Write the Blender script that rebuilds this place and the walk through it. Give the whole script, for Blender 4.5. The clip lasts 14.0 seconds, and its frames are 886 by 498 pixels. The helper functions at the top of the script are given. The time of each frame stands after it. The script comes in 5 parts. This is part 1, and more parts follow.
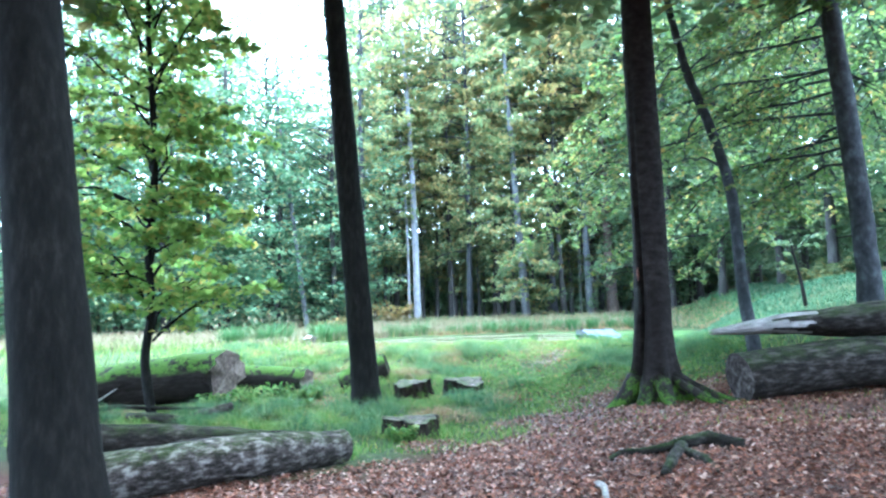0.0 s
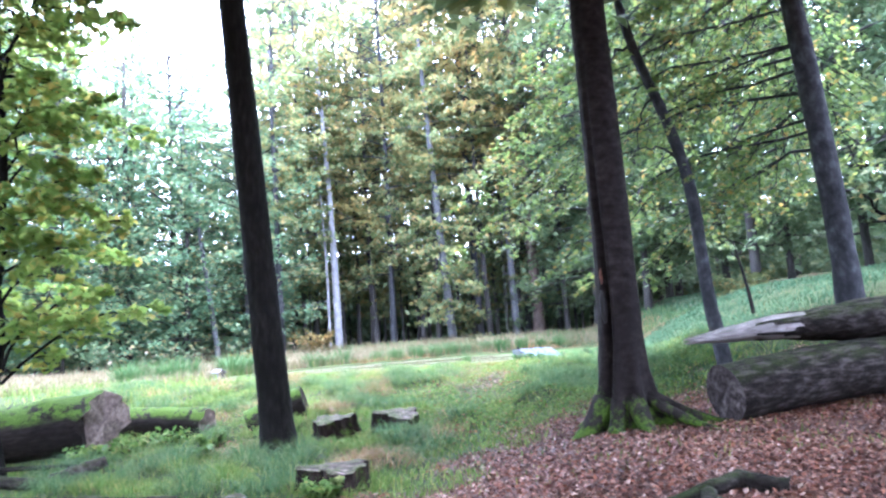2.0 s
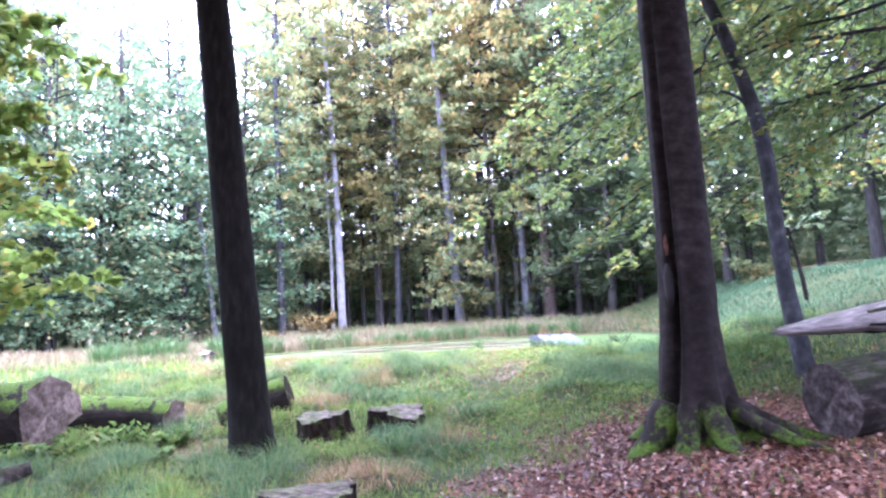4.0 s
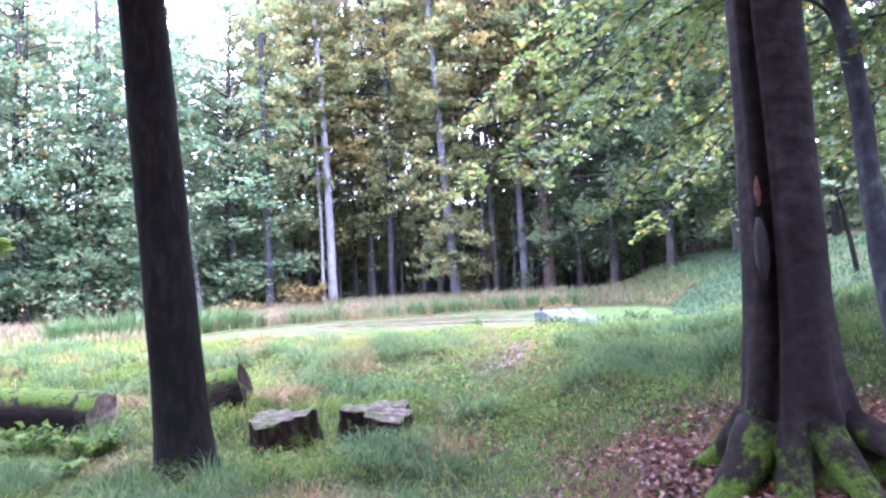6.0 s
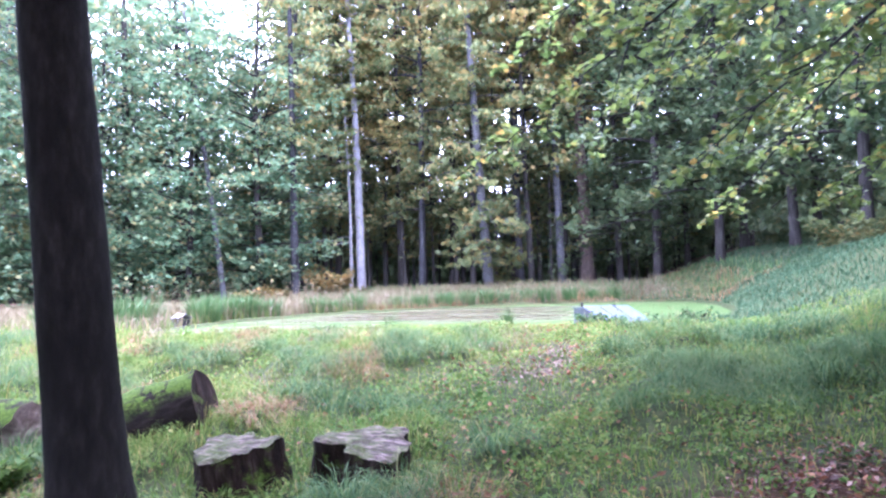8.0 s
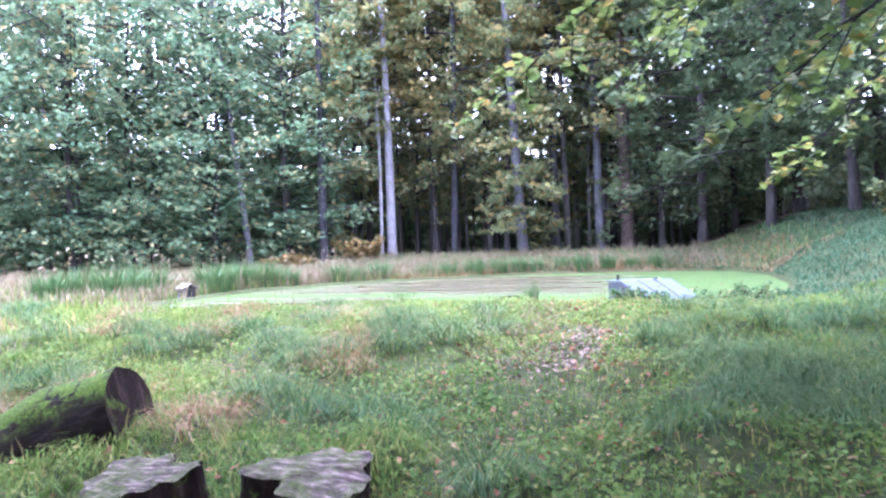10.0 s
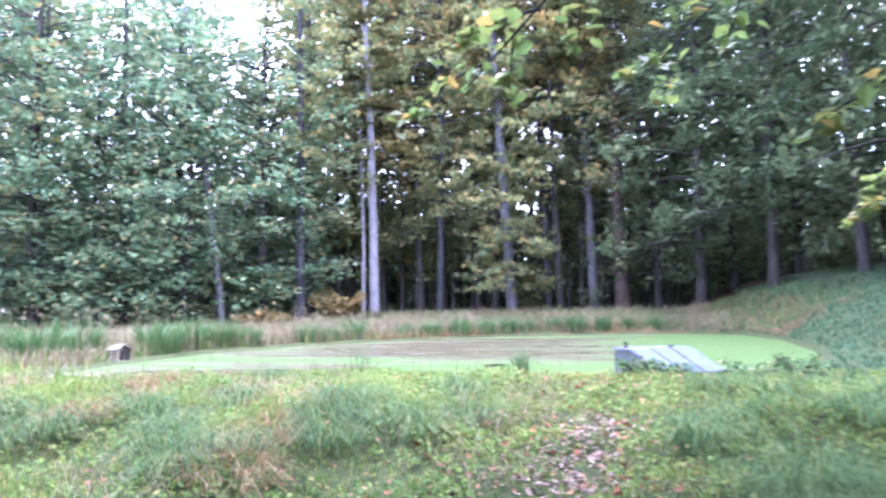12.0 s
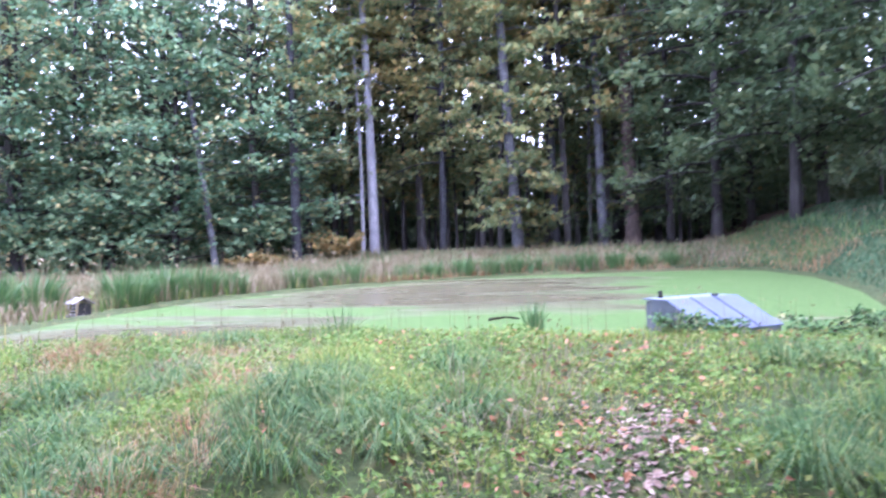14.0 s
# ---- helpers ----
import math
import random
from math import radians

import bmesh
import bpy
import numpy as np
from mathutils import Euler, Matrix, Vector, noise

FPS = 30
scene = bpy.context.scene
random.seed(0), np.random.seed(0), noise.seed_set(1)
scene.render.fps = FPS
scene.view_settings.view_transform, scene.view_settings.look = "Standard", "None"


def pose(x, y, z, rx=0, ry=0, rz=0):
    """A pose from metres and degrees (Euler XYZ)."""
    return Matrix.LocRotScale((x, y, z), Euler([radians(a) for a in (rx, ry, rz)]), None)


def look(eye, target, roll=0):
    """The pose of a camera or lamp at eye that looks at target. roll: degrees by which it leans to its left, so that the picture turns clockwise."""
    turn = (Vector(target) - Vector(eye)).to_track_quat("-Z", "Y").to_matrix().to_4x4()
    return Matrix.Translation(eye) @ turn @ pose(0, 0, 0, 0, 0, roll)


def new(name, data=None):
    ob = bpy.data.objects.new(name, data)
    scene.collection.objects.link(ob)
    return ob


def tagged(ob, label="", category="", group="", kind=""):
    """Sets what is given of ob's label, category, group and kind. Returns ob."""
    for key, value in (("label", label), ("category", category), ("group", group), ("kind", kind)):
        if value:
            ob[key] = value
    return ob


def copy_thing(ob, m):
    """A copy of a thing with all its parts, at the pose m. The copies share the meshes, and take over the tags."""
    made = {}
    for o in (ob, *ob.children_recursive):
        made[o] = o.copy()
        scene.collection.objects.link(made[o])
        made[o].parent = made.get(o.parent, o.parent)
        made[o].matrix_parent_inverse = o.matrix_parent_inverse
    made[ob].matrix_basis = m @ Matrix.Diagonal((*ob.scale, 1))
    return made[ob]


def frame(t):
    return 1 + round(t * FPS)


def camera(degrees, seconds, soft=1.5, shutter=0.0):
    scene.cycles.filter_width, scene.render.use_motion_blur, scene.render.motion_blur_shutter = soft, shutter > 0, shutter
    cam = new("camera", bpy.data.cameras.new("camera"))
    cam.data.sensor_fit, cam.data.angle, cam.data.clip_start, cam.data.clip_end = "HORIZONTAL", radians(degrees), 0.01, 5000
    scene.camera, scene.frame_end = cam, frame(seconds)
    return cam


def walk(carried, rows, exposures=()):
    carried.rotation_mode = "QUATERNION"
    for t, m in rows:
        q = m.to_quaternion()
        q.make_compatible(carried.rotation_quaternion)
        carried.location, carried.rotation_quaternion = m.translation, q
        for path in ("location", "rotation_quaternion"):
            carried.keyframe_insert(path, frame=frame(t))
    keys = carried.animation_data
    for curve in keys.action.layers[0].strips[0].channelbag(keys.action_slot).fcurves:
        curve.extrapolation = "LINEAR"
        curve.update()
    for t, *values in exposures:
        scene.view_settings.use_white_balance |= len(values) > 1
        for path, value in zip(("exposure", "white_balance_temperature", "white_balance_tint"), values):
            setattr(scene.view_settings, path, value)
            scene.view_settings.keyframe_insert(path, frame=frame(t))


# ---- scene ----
cam = camera(63.8, 14.0, 2.4, 0.5)
PATH = [
    (0, (2.432, -0.070, 0.706), (1.977, 1.866, 0.914), -1.5),
    (0.5, (2.234, 0.368, 0.685), (1.851, 2.319, 0.903), -2.1),
    (1, (2.133, 0.877, 0.664), (1.864, 2.849, 0.860), -3.2),
    (1.5, (2.017, 1.309, 0.658), (1.674, 3.267, 0.880), -3.9),
    (2, (1.913, 1.840, 0.628), (1.683, 3.808, 0.898), -4),
    (2.5, (1.822, 2.381, 0.637), (1.603, 4.357, 0.858), -4.2),
    (3, (1.721, 2.901, 0.642), (1.499, 4.873, 0.887), -3.7),
    (5.5, (1.369, 5.516, 0.710), (1.088, 7.490, 0.868), -2.4),
    (6, (1.306, 6.067, 0.742), (1.060, 8.047, 0.885), -2.8),
    (6.5, (1.258, 6.601, 0.796), (0.902, 8.556, 1.021), -2.8),
    (7, (1.198, 7.138, 0.810), (0.770, 9.078, 1.035), -2.2),
    (7.5, (1.201, 7.641, 0.783), (0.798, 9.589, 0.998), -2.1),
    (8, (1.220, 8.130, 0.777), (0.874, 10.097, 0.895), -1.6),
    (10.5, (1.341, 10.301, 0.865), (0.851, 12.239, 0.889), -1.3),
    (11, (1.257, 10.918, 0.844), (0.749, 12.852, 0.875), -1.2),
    (11.5, (1.133, 11.544, 0.858), (0.879, 13.525, 0.970), -0.8),
    (12, (1.106, 12.039, 0.881), (0.681, 13.984, 1.068), -0.8),
    (12.5, (0.953, 12.488, 0.874), (0.422, 14.414, 0.948), -0.8),
    (13, (0.844, 12.993, 0.948), (0.357, 14.932, 0.925), -1),
    (13.5, (0.862, 13.511, 0.999), (0.506, 15.477, 1.065), -1),
    (14, (0.823, 13.879, 1.007), (0.380, 15.829, 1.017), -1.8),
]
EXPOSURE = [(0.0, 3.2, 4650, -2), (1.0, 3.2, 4850, 8), (3.0, 3.2, 5250, 34), (6.0, 3.15, 5220, 42), (8.0, 2.95, 5190, 40), (10.5, 2.8, 5170, 39), (12.0, 2.77, 5170, 39), (14.0, 2.42, 5170, 39)]
walk(cam, [(t, look(eye, target, roll)) for t, eye, target, roll in PATH], EXPOSURE)

# ---- world and light: overcast autumn day ----
world = bpy.data.worlds.new("overcast_sky")
scene.world = world
world.use_nodes = True
wn = world.node_tree
sky = wn.nodes.new("ShaderNodeTexSky")
sky.sky_type = "NISHITA"
sky.sun_disc = False
sky.sun_elevation, sky.sun_rotation = radians(74), radians(105)
sky.dust_density = 4.0
veil = wn.nodes.new("ShaderNodeMix")
veil.data_type = "RGBA"
veil.inputs[0].default_value = 0.6
veil.inputs[7].default_value = (20.0, 21.2, 22.5, 1)
wn.links.new(sky.outputs[0], veil.inputs[6])
wn.links.new(veil.outputs[2], wn.nodes["Background"].inputs[0])
wn.nodes["Background"].inputs[1].default_value = 0.15
sun = new("sun", bpy.data.lights.new("sun", "SUN"))
sun.data.energy, sun.data.angle, sun.data.color = 2.2, radians(40), (1.0, 0.97, 0.92)
sun.matrix_world = look((0, 0, 0), (-0.266, 0.071, -0.961))


# ---- material helpers ----
def nodes_of(name):
    m = bpy.data.materials.new(name)
    m.use_nodes = True
    t = m.node_tree
    return m, t, t.nodes["Principled BSDF"]


def add(t, kind, **inputs):
    n = t.nodes.new(kind)
    for key, value in inputs.items():
        n.inputs[key.replace("_", " ")].default_value = value
    return n


def noise_tex(t, scale, detail=4.0, stretch=None, rough=0.55):
    n = add(t, "ShaderNodeTexNoise", Scale=scale, Detail=detail, Roughness=rough)
    co = t.nodes.new("ShaderNodeTexCoord")
    if stretch:
        mp = t.nodes.new("ShaderNodeMapping")
        mp.inputs["Scale"].default_value = stretch
        t.links.new(co.outputs["Object"], mp.inputs[0])
        t.links.new(mp.outputs[0], n.inputs["Vector"])
    else:
        t.links.new(co.outputs["Object"], n.inputs["Vector"])
    return n.outputs["Fac"]


def ramp(t, fac, stops):
    r = t.nodes.new("ShaderNodeValToRGB")
    while len(r.color_ramp.elements) < len(stops):
        r.color_ramp.elements.new(0.5)
    for e, (p, c) in zip(r.color_ramp.elements, stops):
        e.position = p
        e.color = (*c, 1) if len(c) == 3 else c
    t.links.new(fac, r.inputs[0])
    return r.outputs[0]


def mix(t, fac, a, b, blend="MIX"):
    n = t.nodes.new("ShaderNodeMix")
    n.data_type = "RGBA"
    n.blend_type = blend
    for socket, value in ((n.inputs[0], fac), (n.inputs[6], a), (n.inputs[7], b)):
        if isinstance(value, (int, float)):
            socket.default_value = value
        elif isinstance(value, tuple):
            socket.default_value = (*value, 1)
        else:
            t.links.new(value, socket)
    return n.outputs[2]


def math_node(t, op, a, b=0.0, clamp=False):
    n = t.nodes.new("ShaderNodeMath")
    n.operation, n.use_clamp = op, clamp
    for socket, value in ((n.inputs[0], a), (n.inputs[1], b)):
        if isinstance(value, (int, float)):
            socket.default_value = value
        else:
            t.links.new(value, socket)
    return n.outputs[0]


def bump(t, bsdf, height, strength, distance=0.02):
    b = add(t, "ShaderNodeBump", Strength=strength, Distance=distance)
    t.links.new(height, b.inputs["Height"])
    t.links.new(b.outputs[0], bsdf.inputs["Normal"])


def axis(t, which, source="Position"):
    g = t.nodes.new("ShaderNodeNewGeometry")
    x = t.nodes.new("ShaderNodeSeparateXYZ")
    t.links.new(g.outputs[source], x.inputs[0])
    return x.outputs[which]


def bark(name, dark, mid, light, moss=0.0, stretch=(6, 6, 1.2), relief=0.5, moss_top=None, rough=0.9, crisp=0.2, moss_bare=0.75):
    """Bark in three tones, its cracks drawn out along the trunk; moss grows on the upper faces or under a height."""
    m, t, b = nodes_of(name)
    n1 = noise_tex(t, 3.0, 8, stretch, 0.62)
    n2 = noise_tex(t, 1.1, 3)
    n3 = noise_tex(t, 40.0, 3)
    c = ramp(t, n1, [(0.51 - crisp, dark), (0.52, mid), (0.53 + crisp, light)])
    c = mix(t, ramp(t, n2, [(0.35, (0.55, 0.55, 0.55)), (0.65, (0.0, 0.0, 0.0))]), c, dark)
    if moss:
        spread = noise_tex(t, 5.5, 8, None, 0.7)
        if moss_top is None:
            grow = math_node(t, "MULTIPLY", math_node(t, "SUBTRACT", axis(t, 2, "Normal"), 0.3), 2.2, True)
            cover = math_node(t, "MULTIPLY", grow, ramp(t, spread, [(0.41, (0, 0, 0)), (0.54, (1, 1, 1))]))
        else:
            grow = math_node(t, "SUBTRACT", 1.0, math_node(t, "DIVIDE", math_node(t, "SUBTRACT", axis(t, 2), moss_top - 0.9), 0.9), True)
            ragged = math_node(t, "MULTIPLY", math_node(t, "SUBTRACT", spread, 0.5), 3.4)
            cover = math_node(t, "MULTIPLY", math_node(t, "SUBTRACT", math_node(t, "ADD", grow, ragged), moss_bare), 3.0, True)
        fac = math_node(t, "MULTIPLY", cover, moss, True)
        green = ramp(t, n3, [(0.3, (0.02, 0.045, 0.006)), (0.7, (0.085, 0.13, 0.018))])
        c = mix(t, fac, c, green)
    t.links.new(c, b.inputs["Base Color"])
    b.inputs["Roughness"].default_value = rough
    b.inputs["Specular IOR Level"].default_value = 0.1
    bump(t, b, math_node(t, "ADD", n1, math_node(t, "MULTIPLY", n3, 0.25)), relief, 0.03)
    return m


def foliage(name, stops, through_light=0.5, gloss=0.5, shine=0.3):
    """Leaves: each leaf has its own tint, and light comes through them."""
    m, t, b = nodes_of(name)
    g = t.nodes.new("ShaderNodeNewGeometry")
    c = ramp(t, g.outputs["Random Per Island"], stops)
    broad = noise_tex(t, 0.35, 2)
    c = mix(t, 0.35, c, ramp(t, broad, [(0.3, stops[0][1]), (0.7, stops[-2][1])]))
    t.links.new(c, b.inputs["Base Color"])
    b.inputs["Roughness"].default_value = gloss
    b.inputs["Specular IOR Level"].default_value = shine
    tr = t.nodes.new("ShaderNodeBsdfTranslucent")
    t.links.new(c, tr.inputs[0])
    ms = t.nodes.new("ShaderNodeMixShader")
    ms.inputs[0].default_value = through_light
    t.links.new(b.outputs[0], ms.inputs[1])
    t.links.new(tr.outputs[0], ms.inputs[2])
    t.links.new(ms.outputs[0], t.nodes["Material Output"].inputs[0])
    return m


def plain(name, color, rough=0.7, metal=0.0, vary=0.25, scale=8.0, relief=0.1):
    m, t, b = nodes_of(name)
    n = noise_tex(t, scale, 6)
    lo, hi = tuple(v * (1 - vary) for v in color), tuple(min(1, v * (1 + vary)) for v in color)
    t.links.new(ramp(t, n, [(0.3, lo), (0.7, hi)]), b.inputs["Base Color"])
    b.inputs["Roughness"].default_value, b.inputs["Metallic"].default_value = rough, metal
    bump(t, b, n, relief)
    return m


# Near trunks' bark set darker than real bark, to carry the canopy's shade.
M_BARK_DARK = bark("bark_near_black", (0.0048, 0.0042, 0.004), (0.0114, 0.0096, 0.0084), (0.0252, 0.021, 0.0186), 0.35, (5, 5, 1.5), 0.35, -0.1)
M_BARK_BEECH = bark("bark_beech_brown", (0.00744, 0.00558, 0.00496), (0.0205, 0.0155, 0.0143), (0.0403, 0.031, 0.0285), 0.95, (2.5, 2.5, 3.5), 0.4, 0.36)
M_BARK_GREY = bark("bark_grey", (0.05, 0.05, 0.053), (0.115, 0.115, 0.122), (0.21, 0.21, 0.225), 0.0, (3, 3, 2), 0.3)
M_BARK_SLATE = bark("bark_slate_grey", (0.02, 0.02, 0.022), (0.05, 0.05, 0.054), (0.11, 0.11, 0.118), 0.0, (3, 3, 2), 0.3)
M_BARK_PALE = bark("bark_pale_pine", (0.136, 0.136, 0.149), (0.255, 0.246, 0.264), (0.391, 0.383, 0.399), 0.0, (4, 4, 1), 0.3)
M_BARK_REDDISH = bark("bark_reddish", (0.05, 0.04, 0.035), (0.13, 0.095, 0.08), (0.2, 0.15, 0.13), 0.0, (4, 4, 1), 0.3)
M_BARK_FOREST = bark("bark_forest", (0.025, 0.023, 0.022), (0.06, 0.055, 0.052), (0.11, 0.1, 0.095), 0.0, (4, 4, 1), 0.3)
M_LOG_PALE = bark("log_bark_peeling", (0.015, 0.012, 0.01), (0.07, 0.055, 0.049), (0.27, 0.235, 0.21), 0.25, (2.6, 5.5, 5.5), 1.0, None, 0.9, 0.12)
# Log bark darkened too, in place of shade on the logs.
M_LOG_DARK = bark("log_bark_dark", (0.009, 0.007, 0.006), (0.024, 0.0185, 0.0155), (0.062, 0.052, 0.047), 0.2, (1.6, 4.5, 4.5), 0.9, None, 0.9, 0.1)
M_LOG_MOSSY = bark("log_bark_mossy", (0.0084, 0.0066, 0.006), (0.021, 0.0156, 0.0132), (0.042, 0.0312, 0.027), 2.2, (1.5, 6, 6), 0.6)
M_WOOD_END = bark("cut_wood_weathered", (0.0195, 0.0148, 0.0133), (0.0663, 0.0523, 0.0484), (0.148, 0.125, 0.115), 0.3, (4, 4, 4), 0.6, None, 0.9, 0.14)
M_STUMP_SIDE = bark("stump_side_mossy", (0.006, 0.004, 0.0035), (0.022, 0.014, 0.011), (0.06, 0.042, 0.034), 0.8, (5, 5, 1.2), 0.9, 20.0, 0.95, 0.16, 1.15)
M_STUMP_TOP = bark("stump_top_cracked", (0.03, 0.022, 0.02), (0.11, 0.082, 0.075), (0.32, 0.25, 0.235), 0.45, (3, 7, 3), 0.9, None, 0.85, 0.13)
M_OCHRE = plain("rotten_wood_ochre", (0.11, 0.038, 0.02), 0.9, 0, 0.5, 25, 0.5)
M_WOOD_BROKEN = bark("broken_wood_pinkish", (0.06, 0.043, 0.037), (0.2, 0.15, 0.132), (0.36, 0.28, 0.25), 0.0, (4, 4, 4), 0.8, None, 0.9, 0.2)
M_WOOD_SILVER = bark("bare_wood_silver", (0.1, 0.085, 0.08), (0.27, 0.235, 0.22), (0.5, 0.45, 0.42), 0.15, (1.0, 9, 9), 0.6)
M_HOLLOW = plain("hollow_shade_black", (0.012, 0.009, 0.008), 0.95)
M_LEAF_OAK = foliage("leaves_blue_green", [(0.0, (0.06, 0.14, 0.08)), (0.55, (0.12, 0.215, 0.115)), (0.85, (0.23, 0.29, 0.15)), (0.97, (0.42, 0.3, 0.12))], 0.55)
M_LEAF_BEECH = foliage("leaves_beech_autumn", [(0.0, (0.085, 0.13, 0.06)), (0.45, (0.155, 0.205, 0.09)), (0.8, (0.28, 0.28, 0.11)), (0.95, (0.42, 0.27, 0.1))], 0.62)
M_LEAF_GOLD = foliage("leaves_golden", [(0.0, (0.19, 0.22, 0.09)), (0.4, (0.28, 0.28, 0.11)), (0.75, (0.42, 0.33, 0.13)), (0.95, (0.48, 0.28, 0.1))], 0.65)
M_LEAF_SHRUB = foliage("leaves_shrub_golden", [(0.0, (0.08, 0.08, 0.03)), (0.5, (0.15, 0.13, 0.05)), (0.8, (0.24, 0.17, 0.06)), (0.95, (0.3, 0.16, 0.05))])
M_LEAF_DARK = foliage("leaves_deep_shade", [(0.0, (0.06, 0.11, 0.055)), (0.5, (0.105, 0.16, 0.08)), (0.85, (0.16, 0.2, 0.09)), (1.0, (0.22, 0.22, 0.09))])
M_LEAF_BRIGHT = foliage("leaves_bright_lime", [(0.0, (0.13, 0.23, 0.05)), (0.5, (0.22, 0.32, 0.07)), (0.85, (0.36, 0.39, 0.09)), (0.97, (0.5, 0.33, 0.08))], 0.68)
M_LEAF_BOUGH = foliage("leaves_beech_green", [(0.0, (0.07, 0.13, 0.04)), (0.5, (0.125, 0.195, 0.05)), (0.85, (0.23, 0.26, 0.07)), (0.98, (0.46, 0.26, 0.07))], 0.55, 0.4, 0.5)
M_GRASS = foliage("grass_blades", [(0.0, (0.055, 0.12, 0.025)), (0.5, (0.105, 0.195, 0.04)), (0.8, (0.21, 0.26, 0.06)), (0.95, (0.4, 0.3, 0.12))], 0.35, 0.75, 0.12)
M_GRASS_BLUE = foliage("grass_bluish", [(0.0, (0.028, 0.078, 0.03)), (0.5, (0.058, 0.13, 0.046)), (0.85, (0.13, 0.19, 0.065)), (1.0, (0.3, 0.27, 0.12))], 0.35, 0.65, 0.2)
M_GRASS_DRY = foliage("grass_straw", [(0.0, (0.0896, 0.0768, 0.0352)), (0.5, (0.16, 0.128, 0.0672)), (0.85, (0.23, 0.186, 0.115)), (1.0, (0.294, 0.25, 0.179))], 0.3)
M_MOSS = foliage("moss_and_clover", [(0.0, (0.05, 0.09, 0.02)), (0.5, (0.1, 0.15, 0.034)), (0.85, (0.2, 0.21, 0.055)), (1.0, (0.34, 0.22, 0.09))], 0.3, 0.8, 0.1)
M_HERB = foliage("herb_leaves", [(0.0, (0.05, 0.11, 0.025)), (0.5, (0.1, 0.18, 0.04)), (0.85, (0.19, 0.25, 0.055)), (1.0, (0.32, 0.25, 0.1))], 0.4, 0.6, 0.2)
M_SLOPE = foliage("grass_slope", [(0.0, (0.028, 0.075, 0.04)), (0.5, (0.05, 0.11, 0.055)), (0.85, (0.09, 0.14, 0.065)), (1.0, (0.2, 0.17, 0.09))], 0.3, 0.7, 0.15)
M_SEDGE = foliage("sedge_green", [(0.0, (0.04, 0.09, 0.03)), (0.5, (0.06, 0.13, 0.04)), (0.85, (0.1, 0.17, 0.055)), (1.0, (0.25, 0.24, 0.11))], 0.35)
M_LITTER = foliage("fallen_leaves", [(0.0, (0.022, 0.009, 0.007)), (0.35, (0.066, 0.022, 0.014)), (0.65, (0.16, 0.05, 0.026)), (0.88, (0.27, 0.115, 0.065)), (0.97, (0.5, 0.36, 0.3))], 0.1, 0.4)


M_GRASS_WITHERED = foliage("grass_withered_brown", [(0.0, (0.11, 0.06, 0.025)), (0.5, (0.22, 0.13, 0.055)), (0.85, (0.33, 0.21, 0.1)), (1.0, (0.42, 0.32, 0.18))], 0.3)
M_LITTER_RUST = foliage("fallen_leaves_rust", [(0.0, (0.06, 0.025, 0.014)), (0.4, (0.15, 0.06, 0.027)), (0.75, (0.27, 0.11, 0.045)), (0.95, (0.36, 0.2, 0.1))], 0.15, 0.6)
M_LITTER_PALE = foliage("withered_leaves_pale", [(0.0, (0.06, 0.036, 0.027)), (0.35, (0.14, 0.087, 0.064)), (0.7, (0.23, 0.155, 0.12)), (0.92, (0.4, 0.31, 0.26))], 0.1, 0.6)


